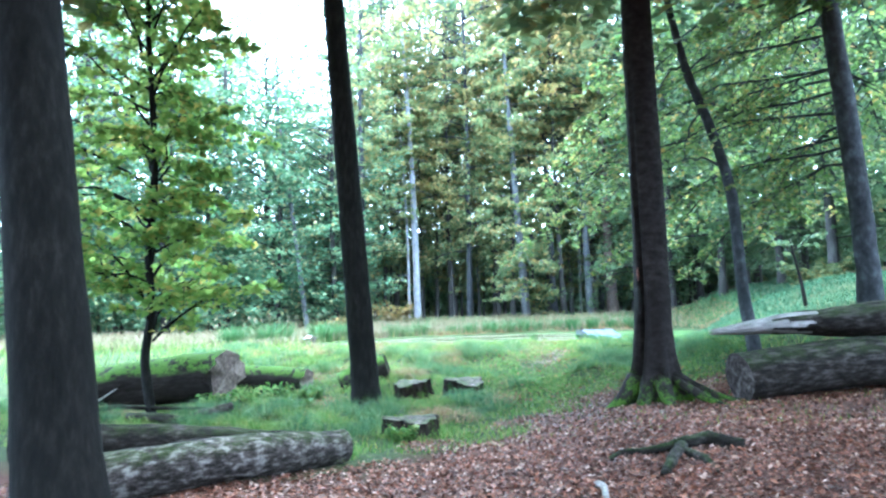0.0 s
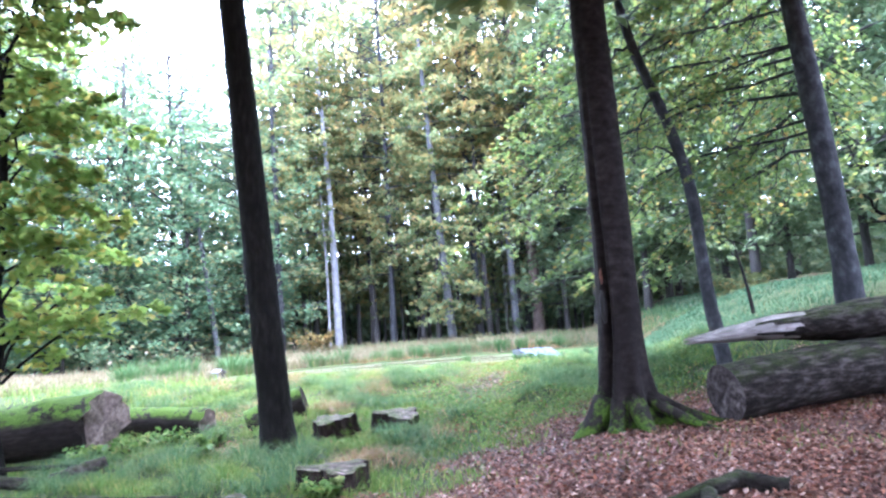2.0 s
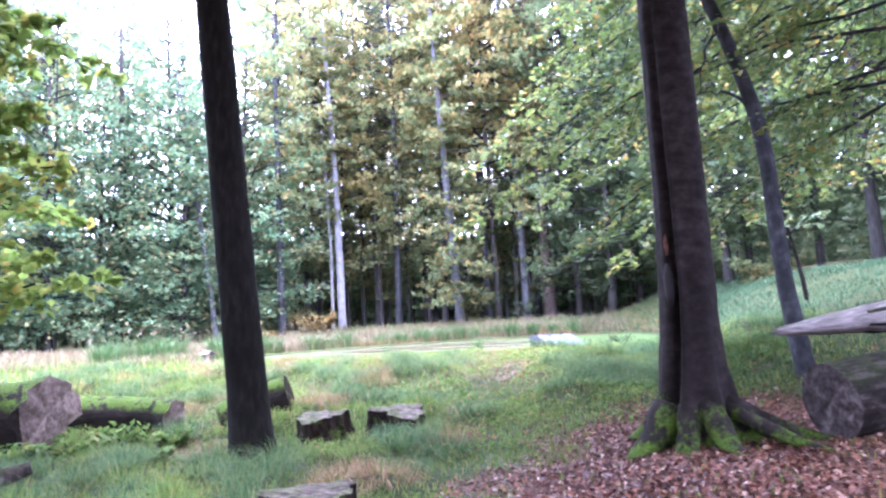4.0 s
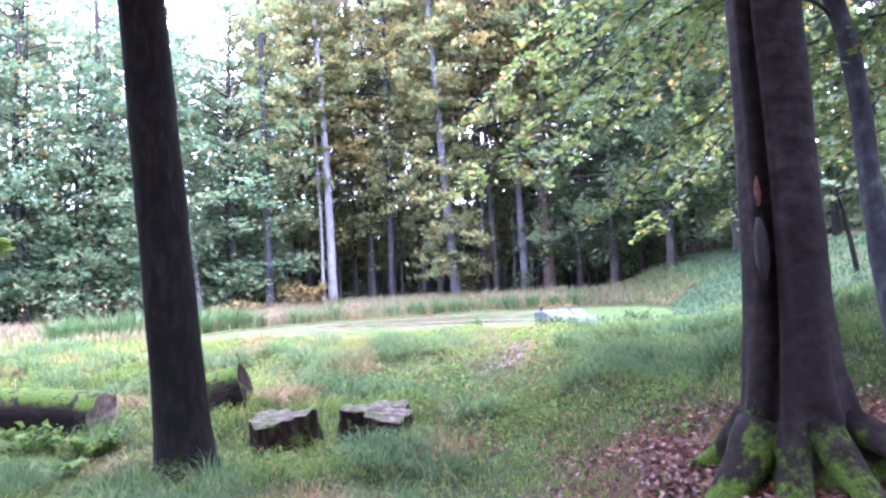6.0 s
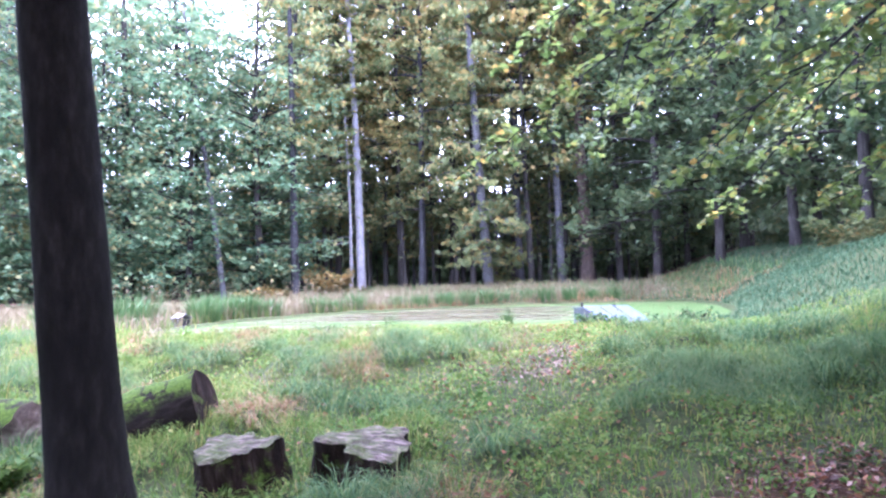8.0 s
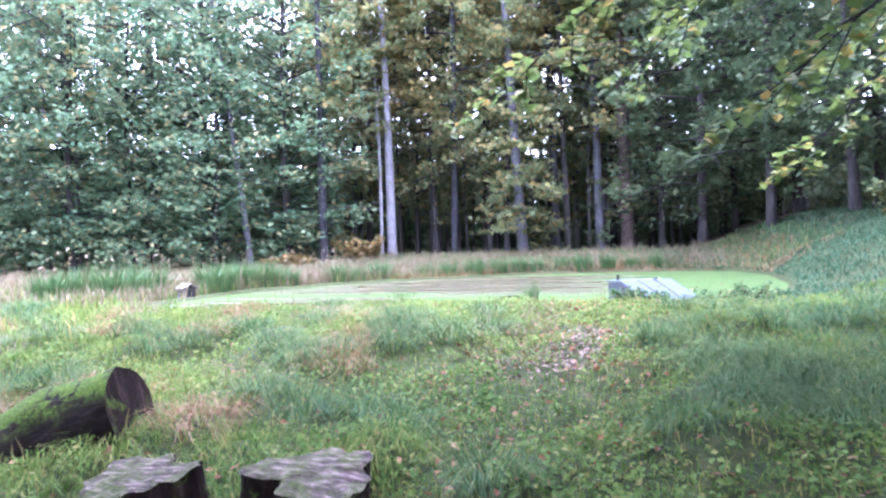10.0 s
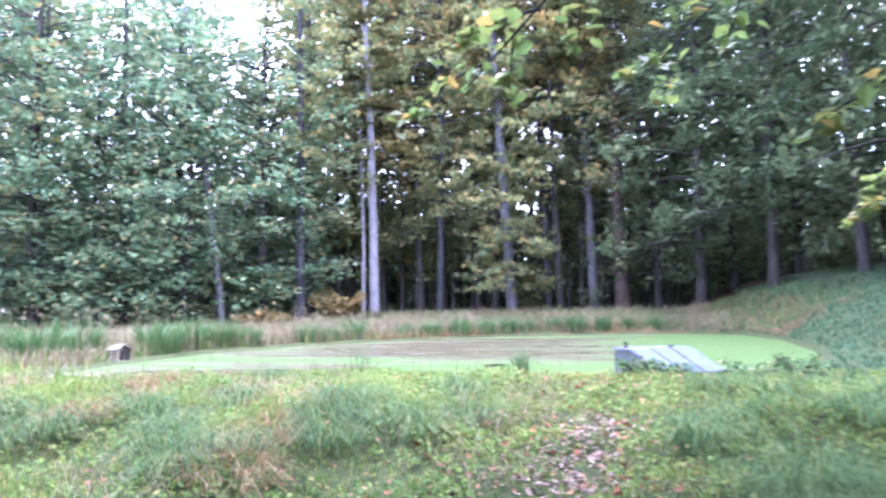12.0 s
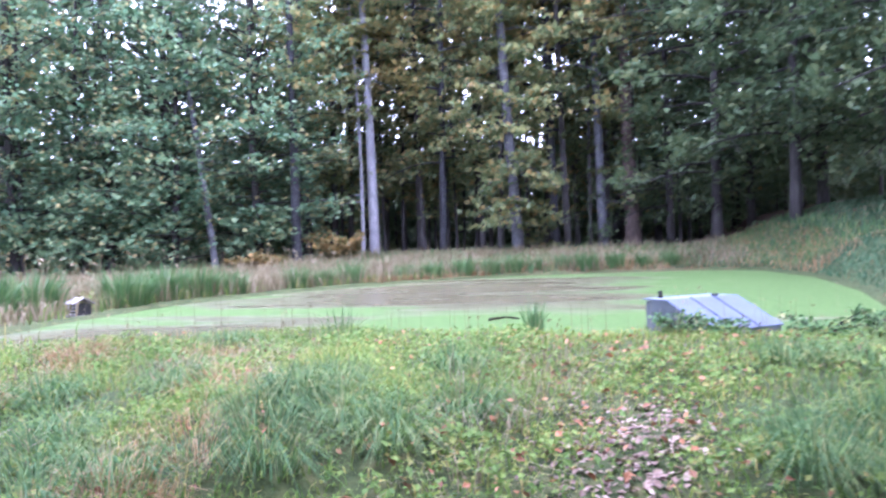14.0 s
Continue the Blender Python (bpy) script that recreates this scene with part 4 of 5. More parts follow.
def stump(label, x, y, r, h, seed, notch=0.12, tilt=(0, 0)):
    """A low cut stump: dark mossy sides with flutes, a grey cracked top."""
    z = land_z(x, y)
    root = thing("tree_stump", label, "stump", "stumps in the meadow", at=pose(x, y, z, tilt[0], tilt[1], 0))
    sides, rows = 48, 8
    V, F = [], []

    def rim(th):
        return r * (1 + 0.13 * math.sin(3 * th + seed) + 0.07 * math.sin(7 * th + 2 * seed) + 0.04 * math.sin(13 * th) - notch * math.exp(-((math.sin((th - seed) / 2)) / 0.12) ** 2))

    def lip(th):
        return h * (0.07 * math.sin(2 * th + 1.7 * seed) + 0.035 * math.sin(5 * th + seed) + 0.03 * math.sin(11 * th + 2 * seed))
    for i in range(rows):
        u = i / (rows - 1)
        for k in range(sides):
            th = 2 * math.pi * k / sides
            q = rim(th) * (1.18 - 0.2 * min(1, u * 1.6) + 0.05 * wob((math.cos(th), math.sin(th), u), 4, seed))
            q *= 1 + (0.05 * math.sin(9 * th + seed) + 0.04 * math.sin(17 * th)) * (1 - 0.4 * u)
            V.append((q * math.cos(th), q * math.sin(th), -0.15 + (h + 0.15 + lip(th)) * u))
    for i in range(rows - 1):
        for k in range(sides):
            F.append((i * sides + k, i * sides + (k + 1) % sides, (i + 1) * sides + (k + 1) % sides, (i + 1) * sides + k))
    part("bark", mesh_from("bark", V, F, M_STUMP_SIDE), root)
    V, F = [], []
    fr = (1.005, 0.9, 0.6, 0.3)
    for f in fr:
        for k in range(sides):
            th = 2 * math.pi * k / sides
            q = rim(th) * 0.985 * f
            V.append((q * math.cos(th), q * math.sin(th), h + 0.004 + lip(th) * f * f + 0.022 * wob((q * math.cos(th), q * math.sin(th), seed), 5) * (f < 1) + 0.016 * wob((q * math.cos(th), q * math.sin(th), seed), 14) + (0.012 if f < 1 else 0)))
    V.append((0, 0, h + 0.02))
    for i in range(3):
        for k in range(sides):
            F.append((i * sides + k, i * sides + (k + 1) % sides, (i + 1) * sides + (k + 1) % sides, (i + 1) * sides + k))
    for k in range(0, sides, 2):
        F.append((3 * sides + k, 3 * sides + k + 1, 3 * sides + (k + 2) % sides, len(V) - 1))
    part("cut_top", mesh_from("cut_top", V, F, M_STUMP_TOP, False), root, "grey weathered cut top")
    return root


stump("low stump with a notched top at the edge of the leaves", -0.37, 9.75, 0.38, 0.25, 4.4, 0.3)
stump("low mossy stump with leaves on its cut top", -1.48, 13.65, 0.34, 0.3, 1.1, 0.2, (6, -4))
stump("low stump with a grey cracked top in the grass", -0.45, 13.8, 0.37, 0.28, 4.0, 0.32, (7, 5))


# ---- roots, sticks and small clutter at the start ----
def limb(name, label, pts, r0, r1, mat, seed, category="branch", sides=9, rough=0.2):
    base = Vector(pts[0])
    root = thing(name, label, category, at=Matrix.Translation(base))
    P = [Vector(p) - base for p in pts]
    fine = []
    for i in range(len(P) - 1):
        fine += [P[i].lerp(P[i + 1], k / 4) for k in range(4)]
    fine.append(P[-1])
    V, F = tube(fine, np.linspace(r0, r1, len(fine)), sides, rough, seed, freq=6.0)
    part("wood", mesh_from("wood", V, F, mat), root)
    return root


def on(x, y, h):
    return (x, y, land_z(x, y) + h)


limb("surface_root", "mossy dark root lying across the fallen leaves", [on(3.55, 7.1, 0.03), on(3.25, 7.2, 0.08), on(2.95, 7.0, 0.07), on(2.75, 6.85, 0.05), on(2.45, 6.95, 0.03), on(2.2, 6.7, -0.03)], 0.065, 0.025, M_LOG_DARK, 1.0, "root", 9, 0.45)
limb("surface_root", "short forked root stub among fallen leaves", [on(3.0, 7.0, 0.05), on(2.88, 6.55, 0.06), on(2.78, 6.15, 0.0)], 0.055, 0.045, M_LOG_DARK, 2.0, "root", 9, 0.45)
limb("surface_root", "thin root running into the leaves", [on(2.95, 6.95, 0.03), on(3.15, 6.6, 0.03), on(3.25, 6.2, -0.02)], 0.05, 0.025, M_LOG_DARK, 2.5, "root")
limb("stick", "pale broken stick on fallen leaves", [on(2.24, 6.0, 0.02), on(2.3, 5.85, 0.04), on(2.32, 5.6, 0.02)], 0.03, 0.025, M_WOOD_SILVER, 3.0)
limb("dead_branch", "pale dead branch leaning on the mossy trunk", [on(-6.6, 10.6, 0.0), (-6.45, 10.9, land_z(-6.4, 10.9) + 0.25), (-6.3, 11.2, land_z(-6.3, 11.2) + 0.5)], 0.03, 0.012, M_WOOD_SILVER, 4.0)
limb("dead_branch", "dark curved dead branch under the mossy trunk", [on(-6.9, 10.7, 0.03), on(-6.2, 11.0, 0.16), on(-5.4, 11.2, 0.22), on(-4.8, 11.8, 0.1)], 0.05, 0.03, M_LOG_DARK, 5.0)
limb("dead_branch", "broken bough piece lying by the logs", [on(-5.6, 10.6, 0.06), on(-5.0, 10.5, 0.12), on(-4.3, 10.7, 0.08)], 0.1, 0.07, M_LOG_DARK, 6.0)
limb("dead_branch", "grey broken wood chunk by the logs", [on(-4.6, 10.9, 0.08), on(-4.25, 11.0, 0.2), on(-4.0, 11.2, 0.28)], 0.12, 0.07, M_WOOD_END, 7.0)
limb("floating_stick", "dark stick floating in the duckweed", [(-0.85, 24.05, 0.02), (-0.6, 24.1, 0.05), (-0.42, 24.2, 0.015)], 0.022, 0.012, M_LOG_DARK, 8.0)


# ---- the pond's things ----
def tank():
    """A slanted sheet-metal box at the water's edge: level lid behind, sloping front, sides toned as shaded."""
    root = thing("metal_box", "grey-blue sheet metal box with a sloping lid at the pond's edge", "box", at=pose(1.28, 22.75, -0.08, 0, 0, -52))
    prof = [(0.0, 0.0), (0.0, 0.43), (0.36, 0.44), (1.02, 0.13), (1.02, 0.0)]
    depth = 1.08
    bm = bmesh.new()
    f = [bm.verts.new((x, 0, z)) for x, z in prof]
    g = [bm.verts.new((x, depth, z)) for x, z in prof]
    bm.faces.new(f)
    bm.faces.new(g[::-1])
    n = len(prof)
    for i in range(n):
        bm.faces.new((f[i], g[i], g[(i + 1) % n], f[(i + 1) % n]))
    bmesh.ops.recalc_face_normals(bm, faces=bm.faces[:])
    bmesh.ops.bevel(bm, geom=bm.edges[:], offset=0.01, segments=2, affect="EDGES")
    part("body", from_bm("body", bm, M_METAL_DARK), root, "sheet metal sides in a shaded tone")
    part("lid", from_bm("lid", box(0.17, depth / 2, 0.452, 0.4, depth + 0.05, 0.018, 0.005), M_METAL_LIGHT), root, "galvanised lid in a sky-lit tone")
    bm = box(0, 0, 0, 0.74, depth + 0.05, 0.018, 0.005)
    bmesh.ops.transform(bm, matrix=Matrix.Translation((0.695, depth / 2, 0.302)) @ Matrix.Rotation(math.atan2(0.31, 0.66), 4, "Y"), verts=bm.verts[:])
    part("slope", from_bm("slope", bm, M_METAL), root, "blue-grey sloping sheet")
    for y in (0.36, 0.72):
        bm = box(0, 0, 0, 0.74, 0.02, 0.03, 0.004)
        bmesh.ops.transform(bm, matrix=Matrix.Translation((0.695, y, 0.312)) @ Matrix.Rotation(math.atan2(0.31, 0.66), 4, "Y"), verts=bm.verts[:])
        part("seam", from_bm("seam", bm, M_METAL), root)
    part("bracket", from_bm("bracket", box(0.1, 0.14, 0.5, 0.05, 0.04, 0.1, 0.008), M_BLACK), root)
    part("handle", from_bm("handle", box(0.3, depth * 0.75, 0.475, 0.03, 0.1, 0.03, 0.006), M_BLACK), root)


tank()


def duck_house():
    x, y = -8.9, 25.5
    root = thing("duck_house", "small grey wooden duck house at the water's edge", "birdhouse", at=pose(x, y, 0.0, 0, 0, -30) @ Matrix.Scale(0.76, 4))
    part("raft", from_bm("raft", box(0, 0, 0.03, 0.62, 0.5, 0.06, 0.01), M_GREYWOOD), root)
    # Solid black body stands in for the shade behind the slats.
    part("body", from_bm("body", box(0, 0, 0.2, 0.46, 0.36, 0.28, 0.008), M_BLACK), root)
    for k in range(4):
        part("slat", from_bm("slat", box(0, -0.19, 0.09 + 0.085 * k, 0.48, 0.025, 0.04, 0.004), M_BOARD_PALE), root)
    for sx in (-0.23, 0.23):
        part("post", from_bm("post", box(sx, -0.19, 0.2, 0.03, 0.035, 0.3, 0.004), M_GREYWOOD), root)
    for sgn in (-1, 1):
        bm = box(0, 0, 0, 0.56, 0.3, 0.025, 0.004)
        bmesh.ops.transform(bm, matrix=Matrix.Translation((0, sgn * 0.13, 0.41)) @ Matrix.Rotation(-sgn * 0.5, 4, "X"), verts=bm.verts[:])
        part("roof_board", from_bm("roof_board", bm, M_GREYWOOD), root)


duck_house()


# ---- the woods around the meadow ----
oak_a = broadleaf("oak_tree", "leafy oak at the edge of the woods", 21.5, 0.28, 1.2, 5.2, 86, 9600, 0.26, M_BARK_FOREST, M_LEAF_OAK, 101, 0.55, 0.14, 0.5, skirt=0.15, clump=0.48, thick=0.48)
oak_b = broadleaf("oak_tree", "leafy oak at the edge of the woods", 18.0, 0.24, 0.8, 4.8, 78, 9000, 0.25, M_BARK_FOREST, M_LEAF_OAK, 102, 0.55, 0.16, 0.45, skirt=0.2, clump=0.46, thick=0.48)
beech_a = broadleaf("forest_beech", "tall beech with yellowing leaves in the woods", 27, 0.27, 4.2, 4.8, 74, 9000, 0.26, M_BARK_SLATE, M_LEAF_BEECH, 103, 0.55, 0.22, 0.3)
beech_b = broadleaf("forest_beech", "tall beech with yellowing leaves in the woods", 25, 0.22, 3.2, 4.4, 70, 8600, 0.25, M_BARK_FOREST, M_LEAF_BEECH, 104, 0.55, 0.28, 0.2)
gold_a = broadleaf("golden_tree", "tree with golden autumn leaves in the woods", 25, 0.22, 8.5, 4.6, 64, 6600, 0.27, M_BARK_FOREST, M_LEAF_GOLD, 105, 0.5, 0.2, 0.35)
dark_a = broadleaf("shade_tree", "dark green tree with layered low boughs", 22, 0.24, 1.5, 5.6, 76, 8800, 0.26, M_BARK_FOREST, M_LEAF_DARK, 106, 0.65, 0.2, 0.12, skirt=0.2, clump=0.5)
dark_b = broadleaf("shade_tree", "dark green tree with layered low boughs", 25, 0.26, 2.2, 5.2, 76, 8800, 0.27, M_BARK_FOREST, M_LEAF_DARK, 107, 0.65, 0.22, 0.15, skirt=0.15, clump=0.5)
deep = broadleaf("forest_tree", "tall forest tree deep in the woods", 27, 0.22, 3.5, 5.0, 50, 1800, 0.54, M_BARK_FOREST, M_LEAF_DARK, 108, 0.5, 0.15, 0.3, sides=6, clump=0.6)
slim = broadleaf("slim_tree", "slim dark forest stem with sparse leaves", 21, 0.11, 2.6, 2.4, 34, 1100, 0.25, M_BARK_FOREST, M_LEAF_BEECH, 109, 0.5, 0.25, 0.2, sides=6, clump=0.3)
edge = random.Random(4)


def stand(kinds, spots, size=1.0):
    for i, (x, y) in enumerate(spots):
        k = kinds[i % len(kinds)]
        s = size * edge.uniform(0.86, 1.12)
        # a gap in the canopy north-west of the start, taller woods on both sides of it
        bearing = math.degrees(math.atan2(x - 2, max(y, 1)))
        lift = 1.28 - 0.38 * math.exp(-((bearing + 24) / 4.5) ** 2)
        ob = put(k, x, y, edge.uniform(0, 360), s, s * lift * edge.uniform(0.92, 1.1), first=not k.get("set"))
        if not k.get("set"):
            k["set"] = 1
        if "set" in ob and ob is not k:
            del ob["set"]


def belt(x0, x1, y0, y1, n):
    return [(x0 + (x1 - x0) * (i + edge.uniform(0.1, 0.9)) / n, edge.uniform(y0, y1)) for i in range(n)]


stand([oak_a, oak_b], [(-17.2, 49.0), (-20.8, 46.5), (-22.6, 48.5), (-25.6, 46.0), (-28.0, 44.0), (-30.5, 46.5), (-32.0, 41.0), (-35.0, 43.5), (-36.5, 38.0), (-39.0, 33.0), (-40.5, 27.0), (-19.0, 52.5), (-24.0, 53.0), (-42.0, 20.0)])
stand([beech_a, beech_b], [(-17.0, 54.5), (-10.8, 58.5), (-8.6, 55.5), (-6.6, 58.0), (-2.0, 56.5), (-0.8, 59.5), (1.6, 60.0), (-16.0, 57.0), (4.2, 61.0), (-12.6, 61.0)])
stand([gold_a], [(-10.2, 57.2), (-5.2, 56.0), (-15.2, 57.5), (1.0, 58.4), (-7.4, 60.5), (-1.2, 55.6)])
stand([dark_a, dark_b], [(4.6, 57.0), (6.6, 53.5), (8.8, 56.0), (9.6, 50.0), (11.6, 53.0), (12.4, 46.0), (14.6, 49.5), (14.0, 41.5), (17.0, 45.0), (16.0, 36.0), (18.6, 39.0), (18.2, 30.5), (19.0, 24.5), (7.6, 60.5), (12.0, 59.0), (21.0, 33.0)])
rows = belt(-60, 40, 62, 70, 26) + belt(-65, 45, 70, 80, 24)
stand([deep], [p for p in rows if not -46 < p[0] < -24])
stand([deep], [p for p in rows if -46 < p[0] < -24] + [(-46 + edge.uniform(-4, 4), 8 + 4.5 * i) for i in range(9)], 0.8)
stand([deep], [(25 + edge.uniform(-3, 3), 8 + 5 * i) for i in range(9)])
stand([slim], belt(-24, 14, 56, 63, 34) + belt(-30, 18, 60, 72, 30) + [(-30 + edge.uniform(-5, 5), 44 + edge.uniform(0, 8)) for i in range(10)])
# unseen woods added behind the walker, to block sky light on the near trunks
stand([deep], [(-11, -5), (-6.5, -8), (-2.5, -9), (2.5, -8), (7, -6), (11.5, -2), (-9.5, 1.0), (10.5, 4.0), (0.5, -13), (-14, -16), (-6.5, -20), (-1.5, -17), (4.5, -19), (9, -16), (17, -4), (5, -24), (-18, -22), (18, -14)])


def pine(label, x, y, r, top, bark_mat, seed, H=23.0, h0=9.0, R=3.0, n_leaf=3000, leaf_mat=M_LEAF_BEECH, dead=10, low=0):
    """A straight pale stem at the woods' edge with short dead twigs and a high crown; top: where it is 15 m up."""
    z = land_z(x, y)
    root = thing("pine_tree", label, "tree", at=Matrix.Translation((x, y, z)))
    g = np.random.default_rng(seed)
    d = np.array([(top[0] - x) / 14.0, 0.0, 1.0])
    V, F = stem((0, 0, -0.3), tuple(d * H), (0.1 * g.normal(), 0, 0), r, r * 0.35, 22, seed, 12, 0.05, 0.18, 0.5)
    part("trunk", mesh_from("trunk", V, F, bark_mat), root)
    wood, C = [], []
    for i in range(dead):
        h = g.uniform(2.5, h0 + 2)
        a = g.uniform(0, 6.28)
        L = g.uniform(0.6, 2.0)
        _, w = sprays(g, tuple(d * h), (math.cos(a), math.sin(a), 0.15), L, 2, 0.1, 0.35)
        wood.append(tube(w, np.linspace(0.035, 0.008, 5), 4, caps=False))
    for i in range(34 + low):
        h = h0 + (H - h0) * i / 34 if i < 34 else g.uniform(2.6, h0)
        a = i * 2.399
        L = R * g.uniform(0.5, 1.1)
        c, w = sprays(g, tuple(d * h), (math.cos(a), math.sin(a), 0.1 if i < 34 else -0.25), L, n_leaf // 34, L * 0.34, 0.3, 0.45, 0.35)
        C.append(c)
        wood.append(tube(w, np.linspace(0.03, 0.01, 5), 4, caps=False))
    V, F = joined(wood)
    tagged(part("branchwork", mesh_from("branchwork", V, F, bark_mat), root), kind="stuff")
    V, F = leaf_quads(np.concatenate(C), 0.28, 0.3, g, 1.35)
    part("crown", mesh_from("crown", V, F, leaf_mat, False), root)
    return root


pine("tall pale-stemmed tree at the edge of the woods", -12.6, 54.6, 0.32, (-13.1, 54), M_BARK_PALE, 201, 24, 13, 3.0, 2400, M_LEAF_BEECH, 8)
pine("thin pale stem beside a taller one", -13.2, 54.2, 0.13, (-13.6, 54), M_BARK_PALE, 202, 15, 8, 1.4, 700, M_LEAF_BEECH, 4)
pine("grey-stemmed tree with hanging yellow-green twigs", -3.72, 52.6, 0.33, (-4.4, 53), M_BARK_GREY, 203, 23, 5.5, 3.4, 5200, M_LEAF_BEECH, 6, 12)
pine("straight pale stem with bare side twigs", 0.76, 56.2, 0.29, (0.4, 56), M_BARK_GREY, 204, 24, 13, 2.8, 2200, M_LEAF_BEECH, 22, 4)
pine("thick reddish stem among the trees", 2.5, 57.0, 0.46, (2.2, 56), M_BARK_REDDISH, 205, 25, 14, 3.4, 2200, M_LEAF_BEECH, 14)
pine("leaning thin grey stem among oaks", -18.4, 46.6, 0.19, (-20.4, 46), M_BARK_GREY, 206, 18, 9, 2.6, 1600, M_LEAF_OAK, 5)
pine("grey stem inside the woods", -15.1, 49.0, 0.27, (-15.2, 47), M_BARK_SLATE, 207, 22, 9, 3.0, 2000, M_LEAF_BEECH, 5)
pine("dark stem among the oaks", -25.0, 47.2, 0.32, (-25.2, 46), M_BARK_FOREST, 208, 22, 8, 3.2, 2000, M_LEAF_OAK, 4)


def bush(label, x, y, r, h, n, size, mat, seed, category="bush", z=None):
    """A low shrub: thin stems from one foot, leaf sprays all round."""
    z = land_z(x, y) if z is None else z
    root = thing("bush", label, category, at=Matrix.Translation((x, y, z)))
    g = np.random.default_rng(seed)
    wood, C = [], []
    for i in range(14):
        a = i * 2.399
        c, w = sprays(g, (0, 0, 0.02), (math.cos(a) * r, math.sin(a) * r, h * g.uniform(0.5, 1.2)), math.hypot(r, h) * g.uniform(0.6, 1.0), n // 14, r * 0.35, 0.1, 0.06 * h)
        c[:, 2] = np.maximum(c[:, 2], 0.03)
        C.append(c)
        wood.append(tube(w, np.linspace(0.012, 0.004, 5), 4, caps=False))
    V, F = joined(wood)
    tagged(part("stemwork", mesh_from("stemwork", V, F, M_BARK_DARK), root), kind="stuff")
    V, F = leaf_quads(np.concatenate(C), size, 0.45, g, 1.5)
    tagged(part("foliage", mesh_from("foliage", V, F, mat, False), root), kind="stuff")
    return root


bush("golden shrub at the foot of the woods", -15.6, 46.0, 1.6, 1.0, 900, 0.2, M_LEAF_SHRUB, 301)
bush("yellow shrub at the foot of the woods", -12.9, 49.2, 1.5, 1.9, 700, 0.2, M_LEAF_SHRUB, 302)
bush("low leafy shrub under the dark trees", 12.6, 40.0, 1.8, 1.6, 900, 0.2, M_LEAF_BEECH, 303)
for i, (x, y, r, h) in enumerate(((-4.3, 13.35, 0.4, 0.4), (-4.9, 13.1, 0.35, 0.35), (-3.6, 13.5, 0.3, 0.3), (-5.0, 12.3, 0.3, 0.35), (-0.35, 9.2, 0.22, 0.22), (-3.4, 12.6, 0.3, 0.25), (-6.4, 13.6, 0.35, 0.4))):
    bush("clump of bright green nettles in the grass", x, y, r, h, 260, 0.075, M_HERB, 310 + i, "weeds")
for i, (x, y, r, h) in enumerate(((2.95, 21.75, 0.42, 0.26), (1.55, 21.75, 0.3, 0.3), (1.95, 21.65, 0.3, 0.22), (3.5, 21.7, 0.3, 0.35))):
    bush("grey-green herb growing on the bank", x, y, r, h, 240, 0.05, M_GRASS_BLUE, 330 + i, "weeds")


# ---- grass, sedge and fallen leaves ----
def blades(P, length, width, lean, g, curl=0.7):
    """Grass blades from the places P: two bent quads each. lean: how far they fall over."""
    n = len(P)
    yaw = g.uniform(0, 2 * np.pi, n) if lean.ndim == 1 else np.arctan2(lean[:, 1], lean[:, 0])
    ln = lean if lean.ndim == 1 else np.linalg.norm(lean, axis=1)
    d = np.stack([np.cos(yaw), np.sin(yaw), 0 * yaw], 1)
    face = yaw + np.pi / 2 + g.normal(0, 0.5, n)
    s = np.stack([np.cos(face), np.sin(face), 0 * face], 1) * (width * 0.5)[:, None]
    up = np.array([0, 0, 1.0])
    mid = P + d * (ln * 0.3 * length)[:, None] + up * (length * 0.55 * np.sqrt(np.clip(1 - (ln * 0.4) ** 2, 0.1, 1)))[:, None]
    tip = P + d * (ln * length)[:, None] + up * (length * np.sqrt(np.clip(1 - ln ** 2 * curl, 0.03, 1)) * (1 - 0.35 * ln))[:, None]
    V = np.stack([P - s, P + s, mid + s * 0.8, mid - s * 0.8, tip + s * 0.15, tip - s * 0.15], 1).reshape(-1, 3)
    k = np.arange(n)[:, None] * 6
    F = np.concatenate([k + np.array([[0, 1, 2, 3]]), k + np.array([[3, 2, 4, 5]])])
    return V.astype(np.float32), F.astype(np.int32)


def leaf_bed(x, y):
    """How far a place lies in the bed of fallen leaves, 0 to 1."""
    e = 0.5 * np.sin(1.7 * x + 2.3 * y) + 0.35 * np.sin(4.1 * x - 1.9 * y)
    u = x - 0.3 * (y - 8.0) + e
    inside = np.clip((u + 0.1) * 1.2, 0, 1) * np.clip(13.6 - y - e, 0, 1)
    return np.maximum(inside, np.clip((7.4 - y - e) * 0.9, 0, 1))


def trail(x, y):
    """The trodden bare strip towards the box."""
    cx = 0.92 + 0.1 * np.sin(2.1 * y)
    return np.exp(-((x - cx) / 0.36) ** 2) * smooth(16.4, 17.3, y) * (1 - smooth(18.5, 19.3, y))


def scatter(g, x0, x1, y0, y1, n, want):
    x, y = g.uniform(x0, x1, n), g.uniform(y0, y1, n)
    k = g.uniform(0, 1, n) < want(x, y)
    x, y = x[k], y[k]
    return np.stack([x, y, land(x, y)], 1)


def stuff(name, label, V, F, mat, category):
    tagged(new(name, mesh_from(name, V, F, mat, False)), label, category, kind="stuff")


